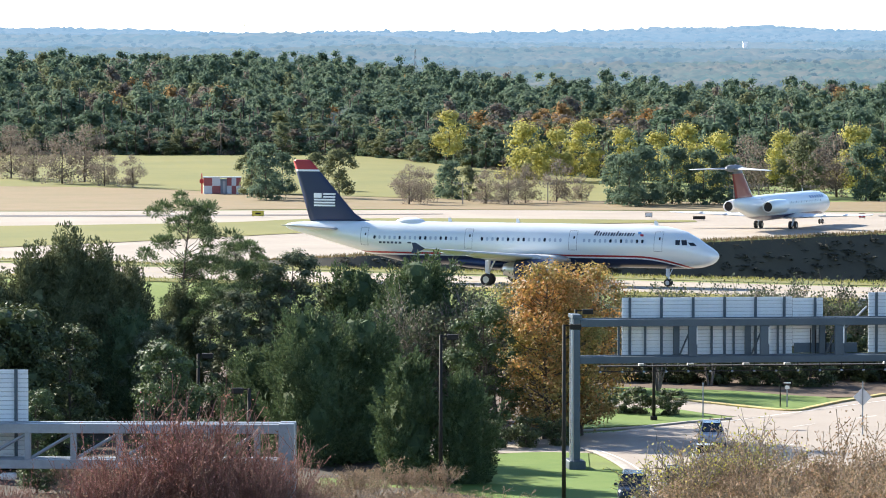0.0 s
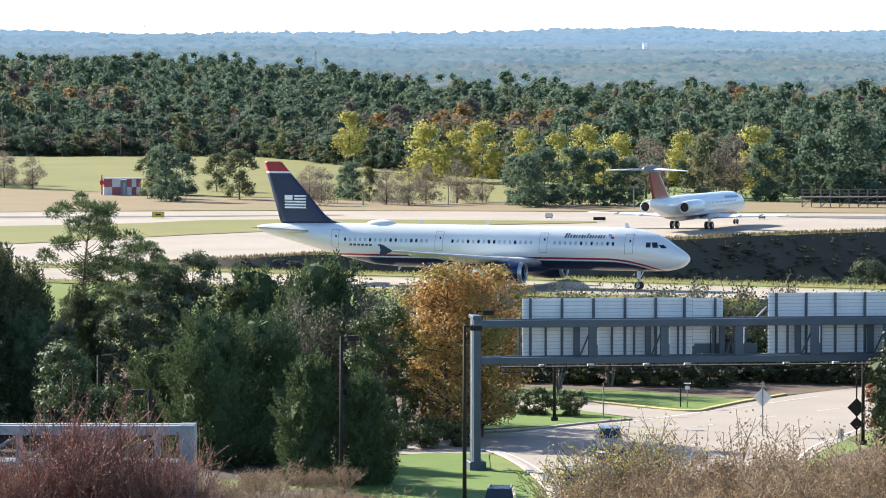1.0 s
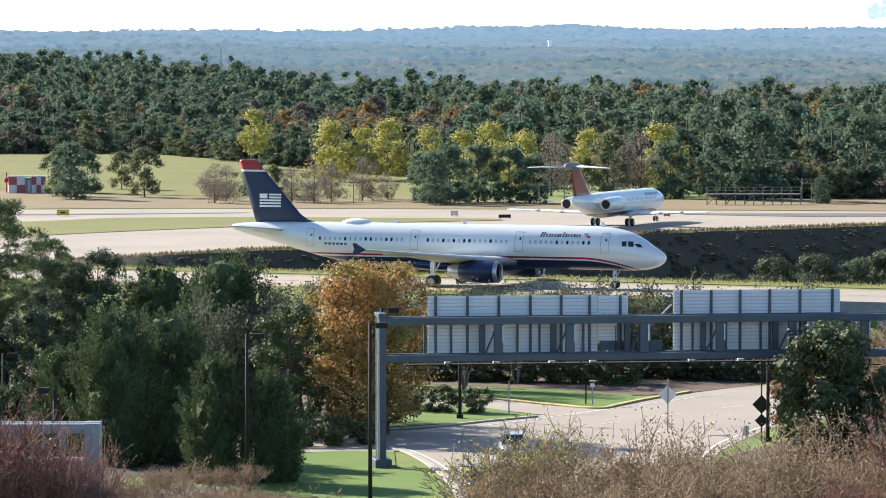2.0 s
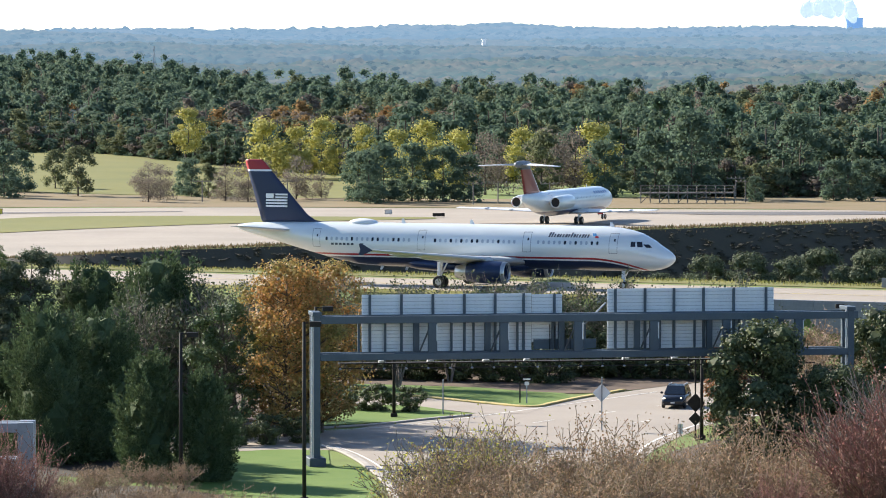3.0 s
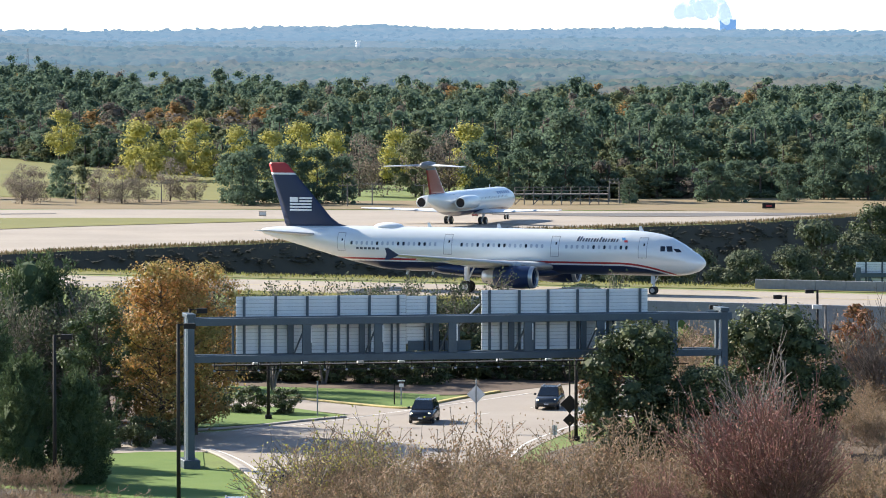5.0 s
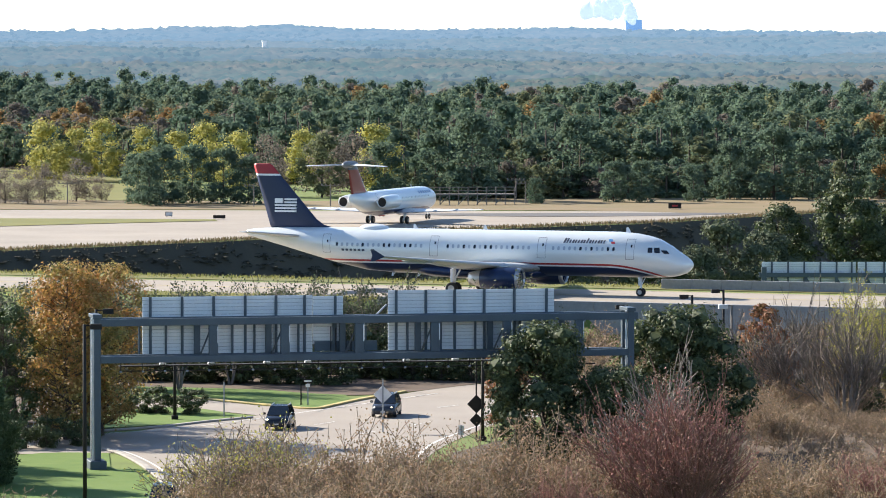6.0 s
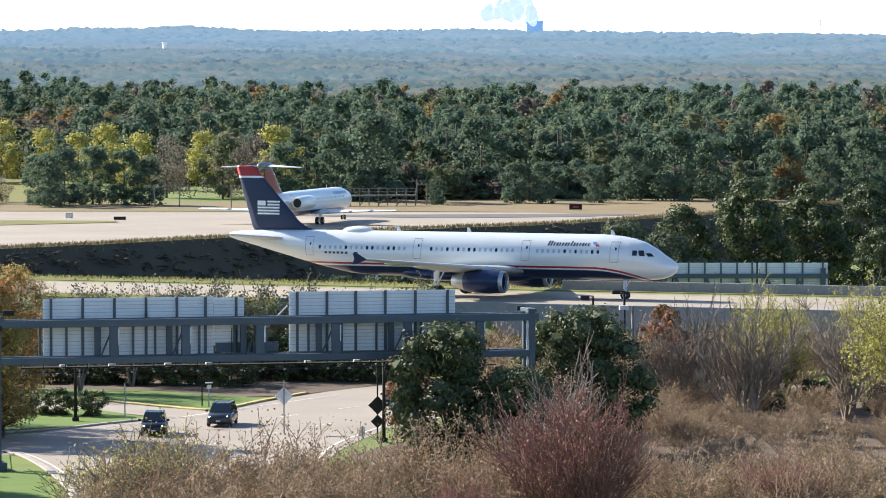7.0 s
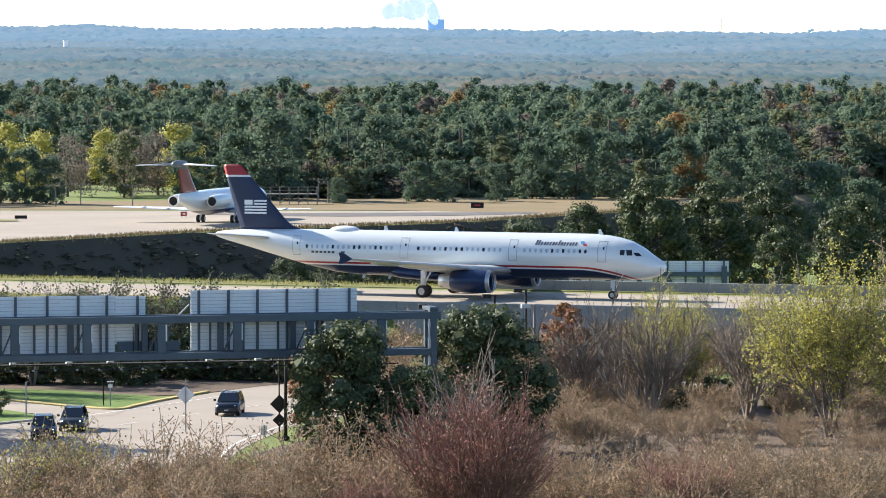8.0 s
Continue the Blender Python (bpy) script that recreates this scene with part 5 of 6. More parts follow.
NAVY_CAR, GREY_CAR, DARK_CAR = car_paint("navy_car_paint", (0.02, 0.03, 0.05)), car_paint("grey_car_paint", (0.05, 0.055, 0.06)), car_paint("dark_car_paint", (0.022, 0.024, 0.028))
WHITE_CAR, SILVER_CAR = car_paint("white_car_paint", (0.62, 0.63, 0.65)), car_paint("silver_car_paint", (0.42, 0.44, 0.46))
CARS = [
    (car(NAVY_CAR, "navy minivan driving on the road", "van"), -3.0, [(0, 124), (0.8, 131), (2, 146), (3, 160), (4, 178), (8, 198)]),
    (car(WHITE_CAR, "white sedan driving on the road", "sedan"), 0, [(0, 100), (1.5, 108), (2.8, 123.5), (3.5, 131), (4.5, 144), (5.5, 162), (6.5, 180), (8, 199)]),
    (car(SILVER_CAR, "silver sport utility car driving on the road"), 0, [(0, 85), (1.7, 92), (2.8, 107), (4.1, 126), (5, 140), (6, 158), (8, 195)]),
    (car(NAVY_CAR, "dark navy sport utility car on the road"), -0.9, [(0, 119), (3.5, 120.5), (4.2, 121), (5.3, 125), (5.5, 126.5), (6, 131), (6.5, 136), (8, 156)]),
    (car(DARK_CAR, "dark sport utility car with lit headlights", lit=True), 0, [(0, 8), (2.8, 46.6), (3.5, 53.5), (4, 57.3), (5.5, 68.5), (6, 71), (6.5, 73.2), (7, 75.5), (8, 79.5)]),
    (car(GREY_CAR, "grey crossover car with bright headlights", lit=True), 0, [(0, 2), (3, 30), (5.3, 51.5), (6, 57.6), (6.5, 62), (7, 66), (7.5, 69.2), (8, 72)]),
    (car(DARK_CAR, "black sport utility car on the road"), 1.5, [(0, 0), (4, 15), (6, 34), (7.2, 48), (8, 54.5)]),
]

# ---------------------------------------------------------------- woods and trees
JUNIPER = mat("juniper_green", (0.062, 0.095, 0.045), (0.105, 0.14, 0.062), 0.75, scale=0.4, fine=2, island=0.3, leaf=0.2, spec=0.15)
CEDAR = mat("cedar_green", (0.09, 0.108, 0.056), (0.145, 0.155, 0.076), 0.75, scale=0.4, fine=3, island=0.3, leaf=0.2, spec=0.15)
PINE = mat("pine_needles", (0.07, 0.11, 0.045), (0.115, 0.155, 0.062), 0.7, scale=0.4, fine=3, island=0.45, leaf=0.25)
EVERGREEN = mat("evergreen_leaf", (0.055, 0.075, 0.034), (0.10, 0.12, 0.046), 0.6, scale=0.6, fine=3, island=0.5, leaf=0.2, spec=0.25)
OLIVE = mat("olive_leaf", (0.115, 0.13, 0.075), (0.08, 0.10, 0.056), 0.75, scale=0.5, fine=3, island=0.25, leaf=0.2, spec=0.15)
PRIVET = mat("privet_leaf", (0.095, 0.135, 0.045), (0.06, 0.09, 0.035), 0.6, scale=0.6, fine=3, island=0.3, leaf=0.25)
MAPLE = mat("orange_maple_leaf", (0.36, 0.20, 0.06), (0.33, 0.32, 0.10), 0.6, scale=0.14, fine=2, island=0.4, leaf=0.4, spread=0.25)
GOLD = mat("yellow_green_leaf", (0.43, 0.40, 0.085), (0.33, 0.33, 0.085), 0.6, scale=0.5, fine=3, island=0.4, leaf=0.4)
RUST = mat("rust_leaf", (0.20, 0.085, 0.045), (0.26, 0.15, 0.06), 0.7, scale=0.7, fine=3, island=0.5, leaf=0.3)
SEED = mat("brown_seed_head", (0.34, 0.24, 0.135), (0.24, 0.175, 0.10), 0.8, scale=0.7, fine=3, island=0.5, leaf=0.25)
PURPLE_LEAF = mat("dried_red_leaf", (0.25, 0.12, 0.09), (0.31, 0.17, 0.12), 0.7, scale=0.7, fine=3, island=0.55, leaf=0.25)
TWIG_RED = mat("reddish_twig", (0.25, 0.125, 0.098), (0.165, 0.085, 0.066), 0.85, scale=0.8, fine=5, island=0.3)
TWIG_GREY = mat("grey_twig", (0.225, 0.19, 0.155), (0.15, 0.125, 0.105), 0.9, scale=0.8, fine=5, island=0.35)
TWIG_TAN = mat("tan_twig", (0.335, 0.245, 0.162), (0.21, 0.156, 0.106), 0.9, scale=0.8, fine=5, island=0.35)


def at(px, y, t_turn=0.0):
    """Across position at distance y for a bearing of px thousandths right of the turn."""
    return y * (math.tan(radians(t_turn)) + px / 8000)


def put(ob, x, y, z=None, turn=0.0, k=1.0):
    ob.matrix_world = pose(x, y, height(float(x), float(y)).item() - 0.1 if z is None else z, 0, 0, turn) @ Matrix.Diagonal((k, k, k, 1))
    return ob


def again(ob, x, y, turn, k=1.0, z=None, label=""):
    c = copy_thing(ob, pose(x, y, height(float(x), float(y)).item() - 0.1 if z is None else z, 0, 0, turn))
    c.scale = (k, k, k)
    if label:
        c["label"] = label
    return c


# evergreens on the near rise
cedar = put(tree("red_cedar", 11, "juniper", 15.0, 5.6, CEDAR, "tall dark olive-green cedar with feathery spires", 0.15, 300, 95, spire=True), -27.5, 330)
again(cedar, -23.2, 333, 70, 0.83), again(cedar, -32.5, 327, 150, 0.80), again(cedar, -19.6, 337, 200, 0.70), again(cedar, -35.5, 322, 20, 0.74), again(cedar, -38.5, 330, 99, 0.85), again(cedar, -25.3, 331, 40, 0.93), again(cedar, -29.9, 329, 260, 0.92)
pine = put(tree("pine", 12, "pine", 17.3, 3.5, PINE, "tall open loblolly pine with clustered needles", 0.24, 62, 330, 0.22, 0.44), -19.4, 340)
again(pine, -15.6, 344, 130, 0.80, label="bushy young loblolly pine"), again(pine, -13.8, 339, 250, 0.72, label="bushy young loblolly pine"), again(pine, -17.2, 335, 10, 0.62, label="bushy young loblolly pine")
ever = put(tree("evergreen_tree", 13, "broad", 13.8, 4.2, OLIVE, "dense grey-green broadleaf evergreen tree", 0.17, 80, 170, 0.2, 0.1), -11.4, 338)
again(ever, -15.0, 331, 80, 0.80), again(ever, -8.2, 343, 300, 0.80), again(ever, -31, 312, 222, 0.80), again(ever, -20.5, 323, 20, 0.66)
dark_cedar = put(tree("red_cedar", 19, "juniper", 12.9, 4.9, JUNIPER, "broad dark green cedar with ragged plumes", 0.16, 250, 95), -1.6, 337)
again(dark_cedar, -6.8, 343, 130, 0.92), again(dark_cedar, -22.4, 327, 200, 0.72), again(dark_cedar, -30.5, 336, 77, 0.80), again(dark_cedar, -36, 332, 300, 0.85)
jun = put(tree("juniper", 14, "juniper", 10.9, 4.0, JUNIPER, "dense dark green juniper with upright plumes", 0.135, 260, 95), -8.9, 303)
again(jun, -5.6, 306, 210, 0.95), again(jun, -12.6, 309, 45, 0.72)
yew = put(tree("yew", 15, "juniper", 8.6, 2.5, JUNIPER, "rounded dark green yew beside the lawn", 0.12, 230, 90, 0.15), -2.1, 290)
again(yew, 1.5, 289.5, 140, 0.87)
privet = put(tree("privet", 16, "broad", 9.6, 3.3, PRIVET, "bright green small-leaved privet tree", 0.13, 80, 170, 0.14, 0.08), -17.9, 291)
again(privet, 3.0, 322, 210, 1.05), again(privet, -25.5, 283, 250, 0.72)
holly = put(tree("holly", 20, "broad", 10.4, 3.4, EVERGREEN, "dark glossy holly with dull red berries", 0.18, 80, 110, 0.16, 0.05), -24.6, 298)
again(holly, -29.8, 300, 60, 1.0), again(holly, -34, 296, 190, 0.95)
maple = put(tree("maple", 17, "broad", 13.4, 5.1, MAPLE, "maple in orange and yellow autumn leaf", 0.17, 150, 140, 0.24, 0.10, heart=0.2), 7.3, 322)
again(maple, 9.9, 325, 120, 0.98)
hedge = put(tree("shrub", 18, "broad", 2.6, 2.2, EVERGREEN, "clipped dark green shrub", 0.14, 36, 90, 0.08, 0.02, "shrub"), 17.2, 343, None, 0, 0.82)
again(hedge, 14.6, 344, 80, 0.85), again(hedge, 12.4, 346, 33, 0.8), again(hedge, 5.8, 316, 20, 0.9), again(hedge, 3.6, 315, 120, 0.8), again(hedge, 8.2, 317, 220, 0.75)
for k, (x, y) in enumerate([(20 + 3.1 * i, 376 + (i * 7) % 11) for i in range(9)]):
    again(hedge, x, y, 40 * k, 1.25 + 0.2 * (k % 3), label="dark shrub under the trees")
for k in range(8):
    again(ever, 6 + 5.2 * k, 398 - 1.2 * k, 50 * k, 0.42 - 0.02 * k, label="dense evergreen at the wood edge")
for k in range(14):
    again(hedge, 11 + 2.4 * k, 371 + (k * 7) % 8, 35 * k, 1.0 + 0.12 * (k % 3), label="dark shrub under the trees")
for k in range(17):
    again(hedge, 6 + 2.7 * k, 391 + (k * 5) % 6, 50 * k, 1.7 + 0.25 * (k % 3), label="tall dark shrub at the wood edge")

# bare and thinly leaved trees behind the gantry
wood = put(bare("understorey_tree", 21, 9.0, 4.2, TWIG_GREY, "many-stemmed grey bare tree with a few leaves", 5, (5, 5, 4), OLIVE, 2600, 0.2, 0.018, lean=0.3, thick=0.10), 13.6, 362)
for k, (x, y, s) in enumerate([(17.5, 366, 1), (22, 372, 0.95), (26.5, 378, 1.0), (31, 382, 0.95), (36, 386, 1.0), (41, 380, 0.9), (46, 376, 1.0), (10, 370, 1.1), (4, 372, 1.1), (-3, 374, 1.1), (29, 392, 0.9), (20, 388, 0.9)]):
    again(wood, x, y, 57 * k, s)
brush = put(bare("brushwood", 22, 5.0, 3.6, TWIG_TAN, "tangled brown brushwood on the bank", 9, (4, 3, 2), SEED, 1700, 0.11, 0.028, "shrub", lean=0.6, thick=0.05), 13, 415, None, 0, 0.55)
rng = rng_of(5)
for k in range(44):
    a, o = -10 + 2.6 * k, -14 - 14 * rng.random() - (0 if k < 14 else 4)
    x, y = along(a, o)
    again(brush, x, y, 71 * k, 0.42 + 0.25 * rng.random())

for k, (x, y, s) in enumerate([(1, 331, 1.2), (4.2, 334, 1.15), (-2.5, 329, 1.2), (6.8, 337, 1.1)]):
    again(wood, x, y, 87 * k, s)

# crape myrtles and other bare trees near the camera
myrtle = put(bare("crape_myrtle", 23, 7.7, 4.3, TWIG_TAN, "leafless crape myrtle with brown seed heads", 7, (5, 5, 4), SEED, 7000, 0.11, 0.023, lean=0.62, thick=0.085), 15.6, 246)
again(myrtle, 19.4, 243, 60, 1.0), again(myrtle, 23.2, 246, 140, 1.12), again(myrtle, 26.6, 241, 220, 1.08), again(myrtle, 30.2, 245, 300, 1.1), again(myrtle, 33.8, 240, 20, 1.08), again(myrtle, 21.5, 237, 190, 1.0), again(myrtle, 28.4, 236, 100, 0.9), again(myrtle, 37.4, 243, 150, 1.0), again(myrtle, 40.2, 246, 100, 0.98)
again(myrtle, 44.2, 240, 180, 1.0), again(myrtle, 48.4, 246, 260, 0.97), again(myrtle, 52.6, 241, 350, 1.0), again(myrtle, 56.5, 246, 80, 0.95), again(myrtle, 60.5, 250, 10, 0.95), again(myrtle, 44.5, 233, 233, 0.8), again(myrtle, 47, 233, 303, 0.92)
again(myrtle, 55, 234, 33, 0.92)
for k, (x, y, q) in enumerate([(14.2, 242, 0.9), (16.4, 249, 0.95), (21.8, 241, 0.98), (19.0, 248, 0.97), (25.4, 244, 1.0), (29.2, 242, 1.0), (33.0, 248, 1.0), (18.0, 236, 0.92), (23.0, 250, 1.0), (30.0, 250, 1.0), (17.2, 240, 0.95), (20.6, 247, 1.0), (24.8, 239, 1.0), (28.4, 248, 1.05), (31.8, 238, 1.0), (35.6, 247, 1.05), (26.0, 250, 1.02), (42.0, 247, 1.0), (46.2, 242, 0.98), (50.6, 239, 0.98), (54.8, 247, 1.0), (58.6, 240, 0.95)]):
    again(myrtle, x, y, 37 + 71 * k, q)
leafy = put(bare("crape_myrtle", 24, 8.0, 4.0, TWIG_GREY, "crape myrtle with the last yellow-green leaves", 6, (5, 5, 4), GOLD, 2200, 0.14, 0.022, lean=0.75, thick=0.075), 15.2, 250)
again(leafy, 12.9, 247, 80, 0.92), again(leafy, 17.8, 251, 200, 1.0)
red = put(bare("plum_tree", 25, 12.0, 4.6, TWIG_RED, "bare reddish-brown tree of upright twigs and dried leaves", 14, (6, 5, 4), PURPLE_LEAF, 7000, 0.11, 0.022, lean=0.34, thick=0.10, upright=1.0, spread=0.36), 37.6, 236)
again(red, -13.2, 236, 130, 0.93), again(red, -17.0, 234, 222, 0.74), again(red, -9.6, 235, 300, 0.76), again(red, -22.5, 232, 40, 0.58), again(red, 49.0, 238, 75, 0.62), again(red, 31.6, 236, 200, 0.55)
grey = put(bare("bare_tree", 26, 12.0, 4.2, TWIG_GREY, "grey leafless tree with steep branches", 7, (6, 5, 4), None, 0, 0.1, 0.03, lean=0.42, thick=0.2, upright=0.9, spread=0.42), at(376, 325, 8.581), 325)
again(grey, at(560, 330, 8.581), 330, 90, 0.97), again(grey, at(470, 262, 5.446), 262, 33, 1.0), again(grey, at(250, 335, 8.581), 335, 140, 0.86), again(grey, at(690, 340, 8.581), 340, 200, 1.0), again(grey, at(290, 345, 8.581), 345, 10, 0.9), again(grey, at(440, 345, 8.581), 345, 77, 0.85)
magnolia = put(tree("magnolia", 27, "broad", 9.9, 5.0, EVERGREEN, "glossy dark green magnolia", 0.20, 150, 130, 0.2, 0.03), at(270, 300, 5.446), 300)
again(magnolia, at(520, 306, 5.446), 306, 100, 1.07), again(magnolia, at(410, 296, 5.446), 296, 200, 0.72), again(magnolia, -29.5, 300, 50, 1.15)
rusty = put(tree("rusty_shrub", 28, "oval", 8.2, 2.6, RUST, "shrub with rust-red autumn leaves", 0.2, 60, 70, 0.12, 0.08), at(200, 327, 5.446), 327)
again(rusty, at(235, 338, 8.581), 338, 99, 1.0), again(rusty, at(215, 352, 8.581), 352, 19, 0.95)
gold = put(bare("yellow_leaved_tree", 29, 15.0, 5.6, TWIG_GREY, "tall tree with thin yellow-green autumn leaves", 8, (6, 5, 4), GOLD, 18000, 0.15, 0.022, lean=0.4, thick=0.15, upright=0.8), at(710, 315, 8.581), 315)
again(gold, at(420, 342, 8.581), 342, 66, 0.72, label="slender tree with pale yellow-green leaves"), again(gold, at(610, 345, 8.581), 345, 166, 0.74, label="slender tree with pale yellow-green leaves"), again(gold, at(860, 312, 8.581), 312, 66, 0.95)
for k in range(34):
    again(brush, 47 + 2.0 * k, 346 + (k * 11) % 36, 63 * k, 0.95 + 0.15 * (k % 3), label="tangle of bare brown thicket")
for k in range(16):
    again(brush, 40 + 3.6 * k, 252 + (k * 13) % 26, 43 * k, 1.0, label="tangle of bare brown thicket")

for k in range(20):
    again(brush, 46 + 2.9 * k, 326 + (k * 7) % 14, 53 * k, 0.62 + 0.1 * (k % 3), label="low brown thicket under bare trees")
thick_rng = rng_of(88)
for k in range(84):
    again(brush, 41 + 50 * thick_rng.random(), 258 + 66 * thick_rng.random(), 47 * k, 0.36 + 0.22 * thick_rng.random(), label="tangle of brown brushwood under bare trees")
for k in range(44):
    again(brush, 46 + 42 * thick_rng.random(), 304 + 40 * thick_rng.random(), 67 * k, 0.5 + 0.25 * thick_rng.random(), label="tangle of brown brushwood under bare trees")
for k in range(26):
    again(brush, -24 + 1.0 * k, 263 + 20 * thick_rng.random(), 59 * k, 0.42 + 0.2 * thick_rng.random(), label="low twiggy hedge below the evergreens")
for k in range(8):
    again(hedge, 50 + 4.6 * k, 336 + (k * 5) % 9, 73 * k, 0.95, label="dark shrub under bare trees")

for k in range(11):
    again(brush, -8.5 + 1.3 * k, 259 + (k * 3) % 6, 49 * k, 0.45 + 0.08 * (k % 3), label="low twiggy hedge beside the lawn")

# bushes in the cutting beyond the taxiway
bush = put(tree("wax_myrtle", 31, "broad", 7.0, 3.6, OLIVE, "grey-green bush on the bank of the cutting", 0.2, 60, 120, 0.14, 0.02, "shrub"), 52, 447, -5)
for k, (x, y, z, s) in enumerate([(56, 446, -5, 1.05), (60, 445, -5, 0.95), (64, 448, -5, 1.1), (68.5, 446, -5, 1.1), (73, 447, -5, 1.15), (48, 452, -5.6, 0.8), (77, 452, -5, 1.5), (70, 456, -5.5, 1.1), (62, 456, -5.5, 1.0), (82, 458, -5, 1.3), (55, 458, -6.5, 0.9)]):
    again(bush, x, y, 77 * k, s, z)
oak = put(tree("live_oak", 32, "broad", 15.5, 6.2, EVERGREEN, "large dark glossy evergreen tree beyond the cutting", 0.28, 110, 150, 0.3, 0.08), 93, 468, -6)
for k, (x, y, s) in enumerate([(101, 474, 0.95), (108, 480, 0.92), (86, 472, 0.80), (116, 470, 0.85), (124, 475, 0.8), (112, 460, 0.8), (133, 480, 0.9), (104, 456, 0.68)]):
    again(oak, x, y, 66 * k, s, -6)


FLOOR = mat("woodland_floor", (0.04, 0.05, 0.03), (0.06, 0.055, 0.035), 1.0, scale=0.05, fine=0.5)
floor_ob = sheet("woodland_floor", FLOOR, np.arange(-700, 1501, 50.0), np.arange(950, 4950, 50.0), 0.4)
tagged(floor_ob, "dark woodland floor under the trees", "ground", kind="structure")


# ---------------------------------------------------------------- far trees of the airfield edge
def far_tree(seed, w, h, n, per, leaf, squash=0.8, prof=None, clear=0.1, heart=0.5):
    """A far crown as loose triangles: lumpy hearts under a coat of leaf sprays."""
    rng = rng_of(seed)
    prof = prof or (lambda f: math.sqrt(max(0.03, 1 - (2 * f - 0.85) ** 2 * 0.85)))
    C, R = clumps(rng, n, w * 0.38, w * 0.72, h * (1 - clear) * 0.9, h * clear, prof)
    V, F = crown_leaves(rng, C, R, per, leaf, 1.0, squash, 0.22)
    leaves = V.reshape(-1, 4, 3)[:, :3].reshape(-1, 3)
    return np.concatenate([leaves, hearts(rng, C, R * heart, squash)])


def forest(name, material, base, spots, label, kind="stuff", tops=None):
    """Many crowns joined into one: base is a list of crown vertex sets, spots rows of x, y, z, height scale, turn."""
    out = []
    for i, (x, y, z, s, sw, a) in enumerate(spots):
        V = base[i % len(base)]
        if tops and y > tops(x, y):                # only the upper crown shows above its neighbours
            T = V.reshape(-1, 3, 3)
            V = T[T[:, :, 2].max(1) > 4.6].reshape(-1, 3)
        c, d = math.cos(a), math.sin(a)
        W = V * [sw, sw, s]
        out.append(np.stack([W[:, 0] * c - W[:, 1] * d + x, W[:, 0] * d + W[:, 1] * c + y, W[:, 2] + z], 1))
    V = np.concatenate(out)
    ob = raw(name, V, np.arange(len(V)).reshape(-1, 3), material)
    return tagged(ob, label, "woodland" if kind == "stuff" else "backdrop", kind=kind)


FAR_PINE = mat("far_pine", (0.094, 0.146, 0.102), (0.146, 0.19, 0.12), 0.85, scale=0.11, fine=0.5, island=0.10, leaf=0.5, spec=0.1)
FAR_OLIVE = mat("far_hardwood_olive", (0.19, 0.2, 0.1), (0.13, 0.15, 0.085), 0.85, scale=0.11, fine=0.5, island=0.10, leaf=0.5, spec=0.1)
FAR_BROWN = mat("far_bare_wood", (0.22, 0.185, 0.15), (0.16, 0.14, 0.115), 0.9, scale=0.11, fine=0.5, island=0.10, leaf=0.5, spec=0.1)
FAR_RUST = mat("far_rust_leaf", (0.34, 0.2, 0.085), (0.26, 0.19, 0.085), 0.85, scale=0.11, fine=0.5, island=0.10, leaf=0.5, spec=0.1)
FAR_GOLD = mat("far_golden_leaf", (0.45, 0.42, 0.11), (0.36, 0.34, 0.11), 0.8, scale=0.2, fine=1, island=0.22, leaf=0.42)
pine_prof = lambda f: 1.0 - 0.75 * f if f > 0.15 else 0.75
CROWNS = {"pine": [far_tree(40 + i, 3.4, 10, 14, 46, 0.5, 0.9, pine_prof) for i in range(6)], "round": [far_tree(50 + i, 3.8, 10, 12, 50, 0.5, 0.9) for i in range(6)]}
rng = rng_of(77)
spots = {"pine": [], "olive": [], "brown": [], "rust": [], "gold": []}
edge_x = [-0.2, -0.02, 0.0, 0.03, 0.06, 0.095, 0.106, 0.3]
edge_y = [930, 925, 880, 840, 805, 780, 722, 730]
for _ in range(3500):
    b = rng.uniform(-0.13, 0.29)
    y0 = np.interp(b, edge_x, edge_y)
    y = y0 + 520 * rng.random() ** 1.35
    x = b * y
    crest = np.interp(b, [-0.12, -0.03, 0.02, 0.08, 0.16, 0.27], [20.5, 19.5, 13.5, 11.8, 12.0, 12.5])
    f = (y - y0) / 480
    low = np.interp(b, [-0.05, 0.03, 0.06], [7, 4, 9.0])
    zt = low + (crest - low) * min(1, f * 1.5) ** 0.6 + rng.normal(0, 1.3)
    z = height(x, y).item()
    tall = max(4.0, zt - z)
    patch = noise.noise(Vector((x / 60, y / 90, 3.1))) + rng.normal(0, 0.22)
    kind = "pine" if patch < 0.20 else "olive" if patch < 0.42 else "brown" if patch < 0.66 else "rust"
    if kind != "pine":
        tall *= 0.92
    keep = min(tall, 15)
    spots[kind].append((x, y, z + tall - keep, keep / 10, rng.uniform(0.95, 1.5) * (0.88 + 0.02 * tall), rng.uniform(0, 6.3)))
for _ in range(900):
    b = rng.uniform(-0.12, 0.28)
    y = np.interp(b, edge_x, edge_y) - 3 - 14 * rng.random()
    x = b * y
    spots["pine" if rng.random() < 0.6 else "olive" if rng.random() < 0.6 else "brown"].append((x, y, height(x, y).item() - 0.8, rng.uniform(0.35, 0.75), rng.uniform(0.7, 1.1), rng.uniform(0, 6.3)))
behind_edge = lambda x, y: np.interp(x / y, edge_x, edge_y) + 45
forest("pine_forest", FAR_PINE, CROWNS["pine"], spots["pine"], "dark green pine forest beyond the airfield", tops=behind_edge)
forest("hardwood_forest", FAR_OLIVE, CROWNS["round"], spots["olive"], "olive-green hardwoods among the pines", tops=behind_edge)
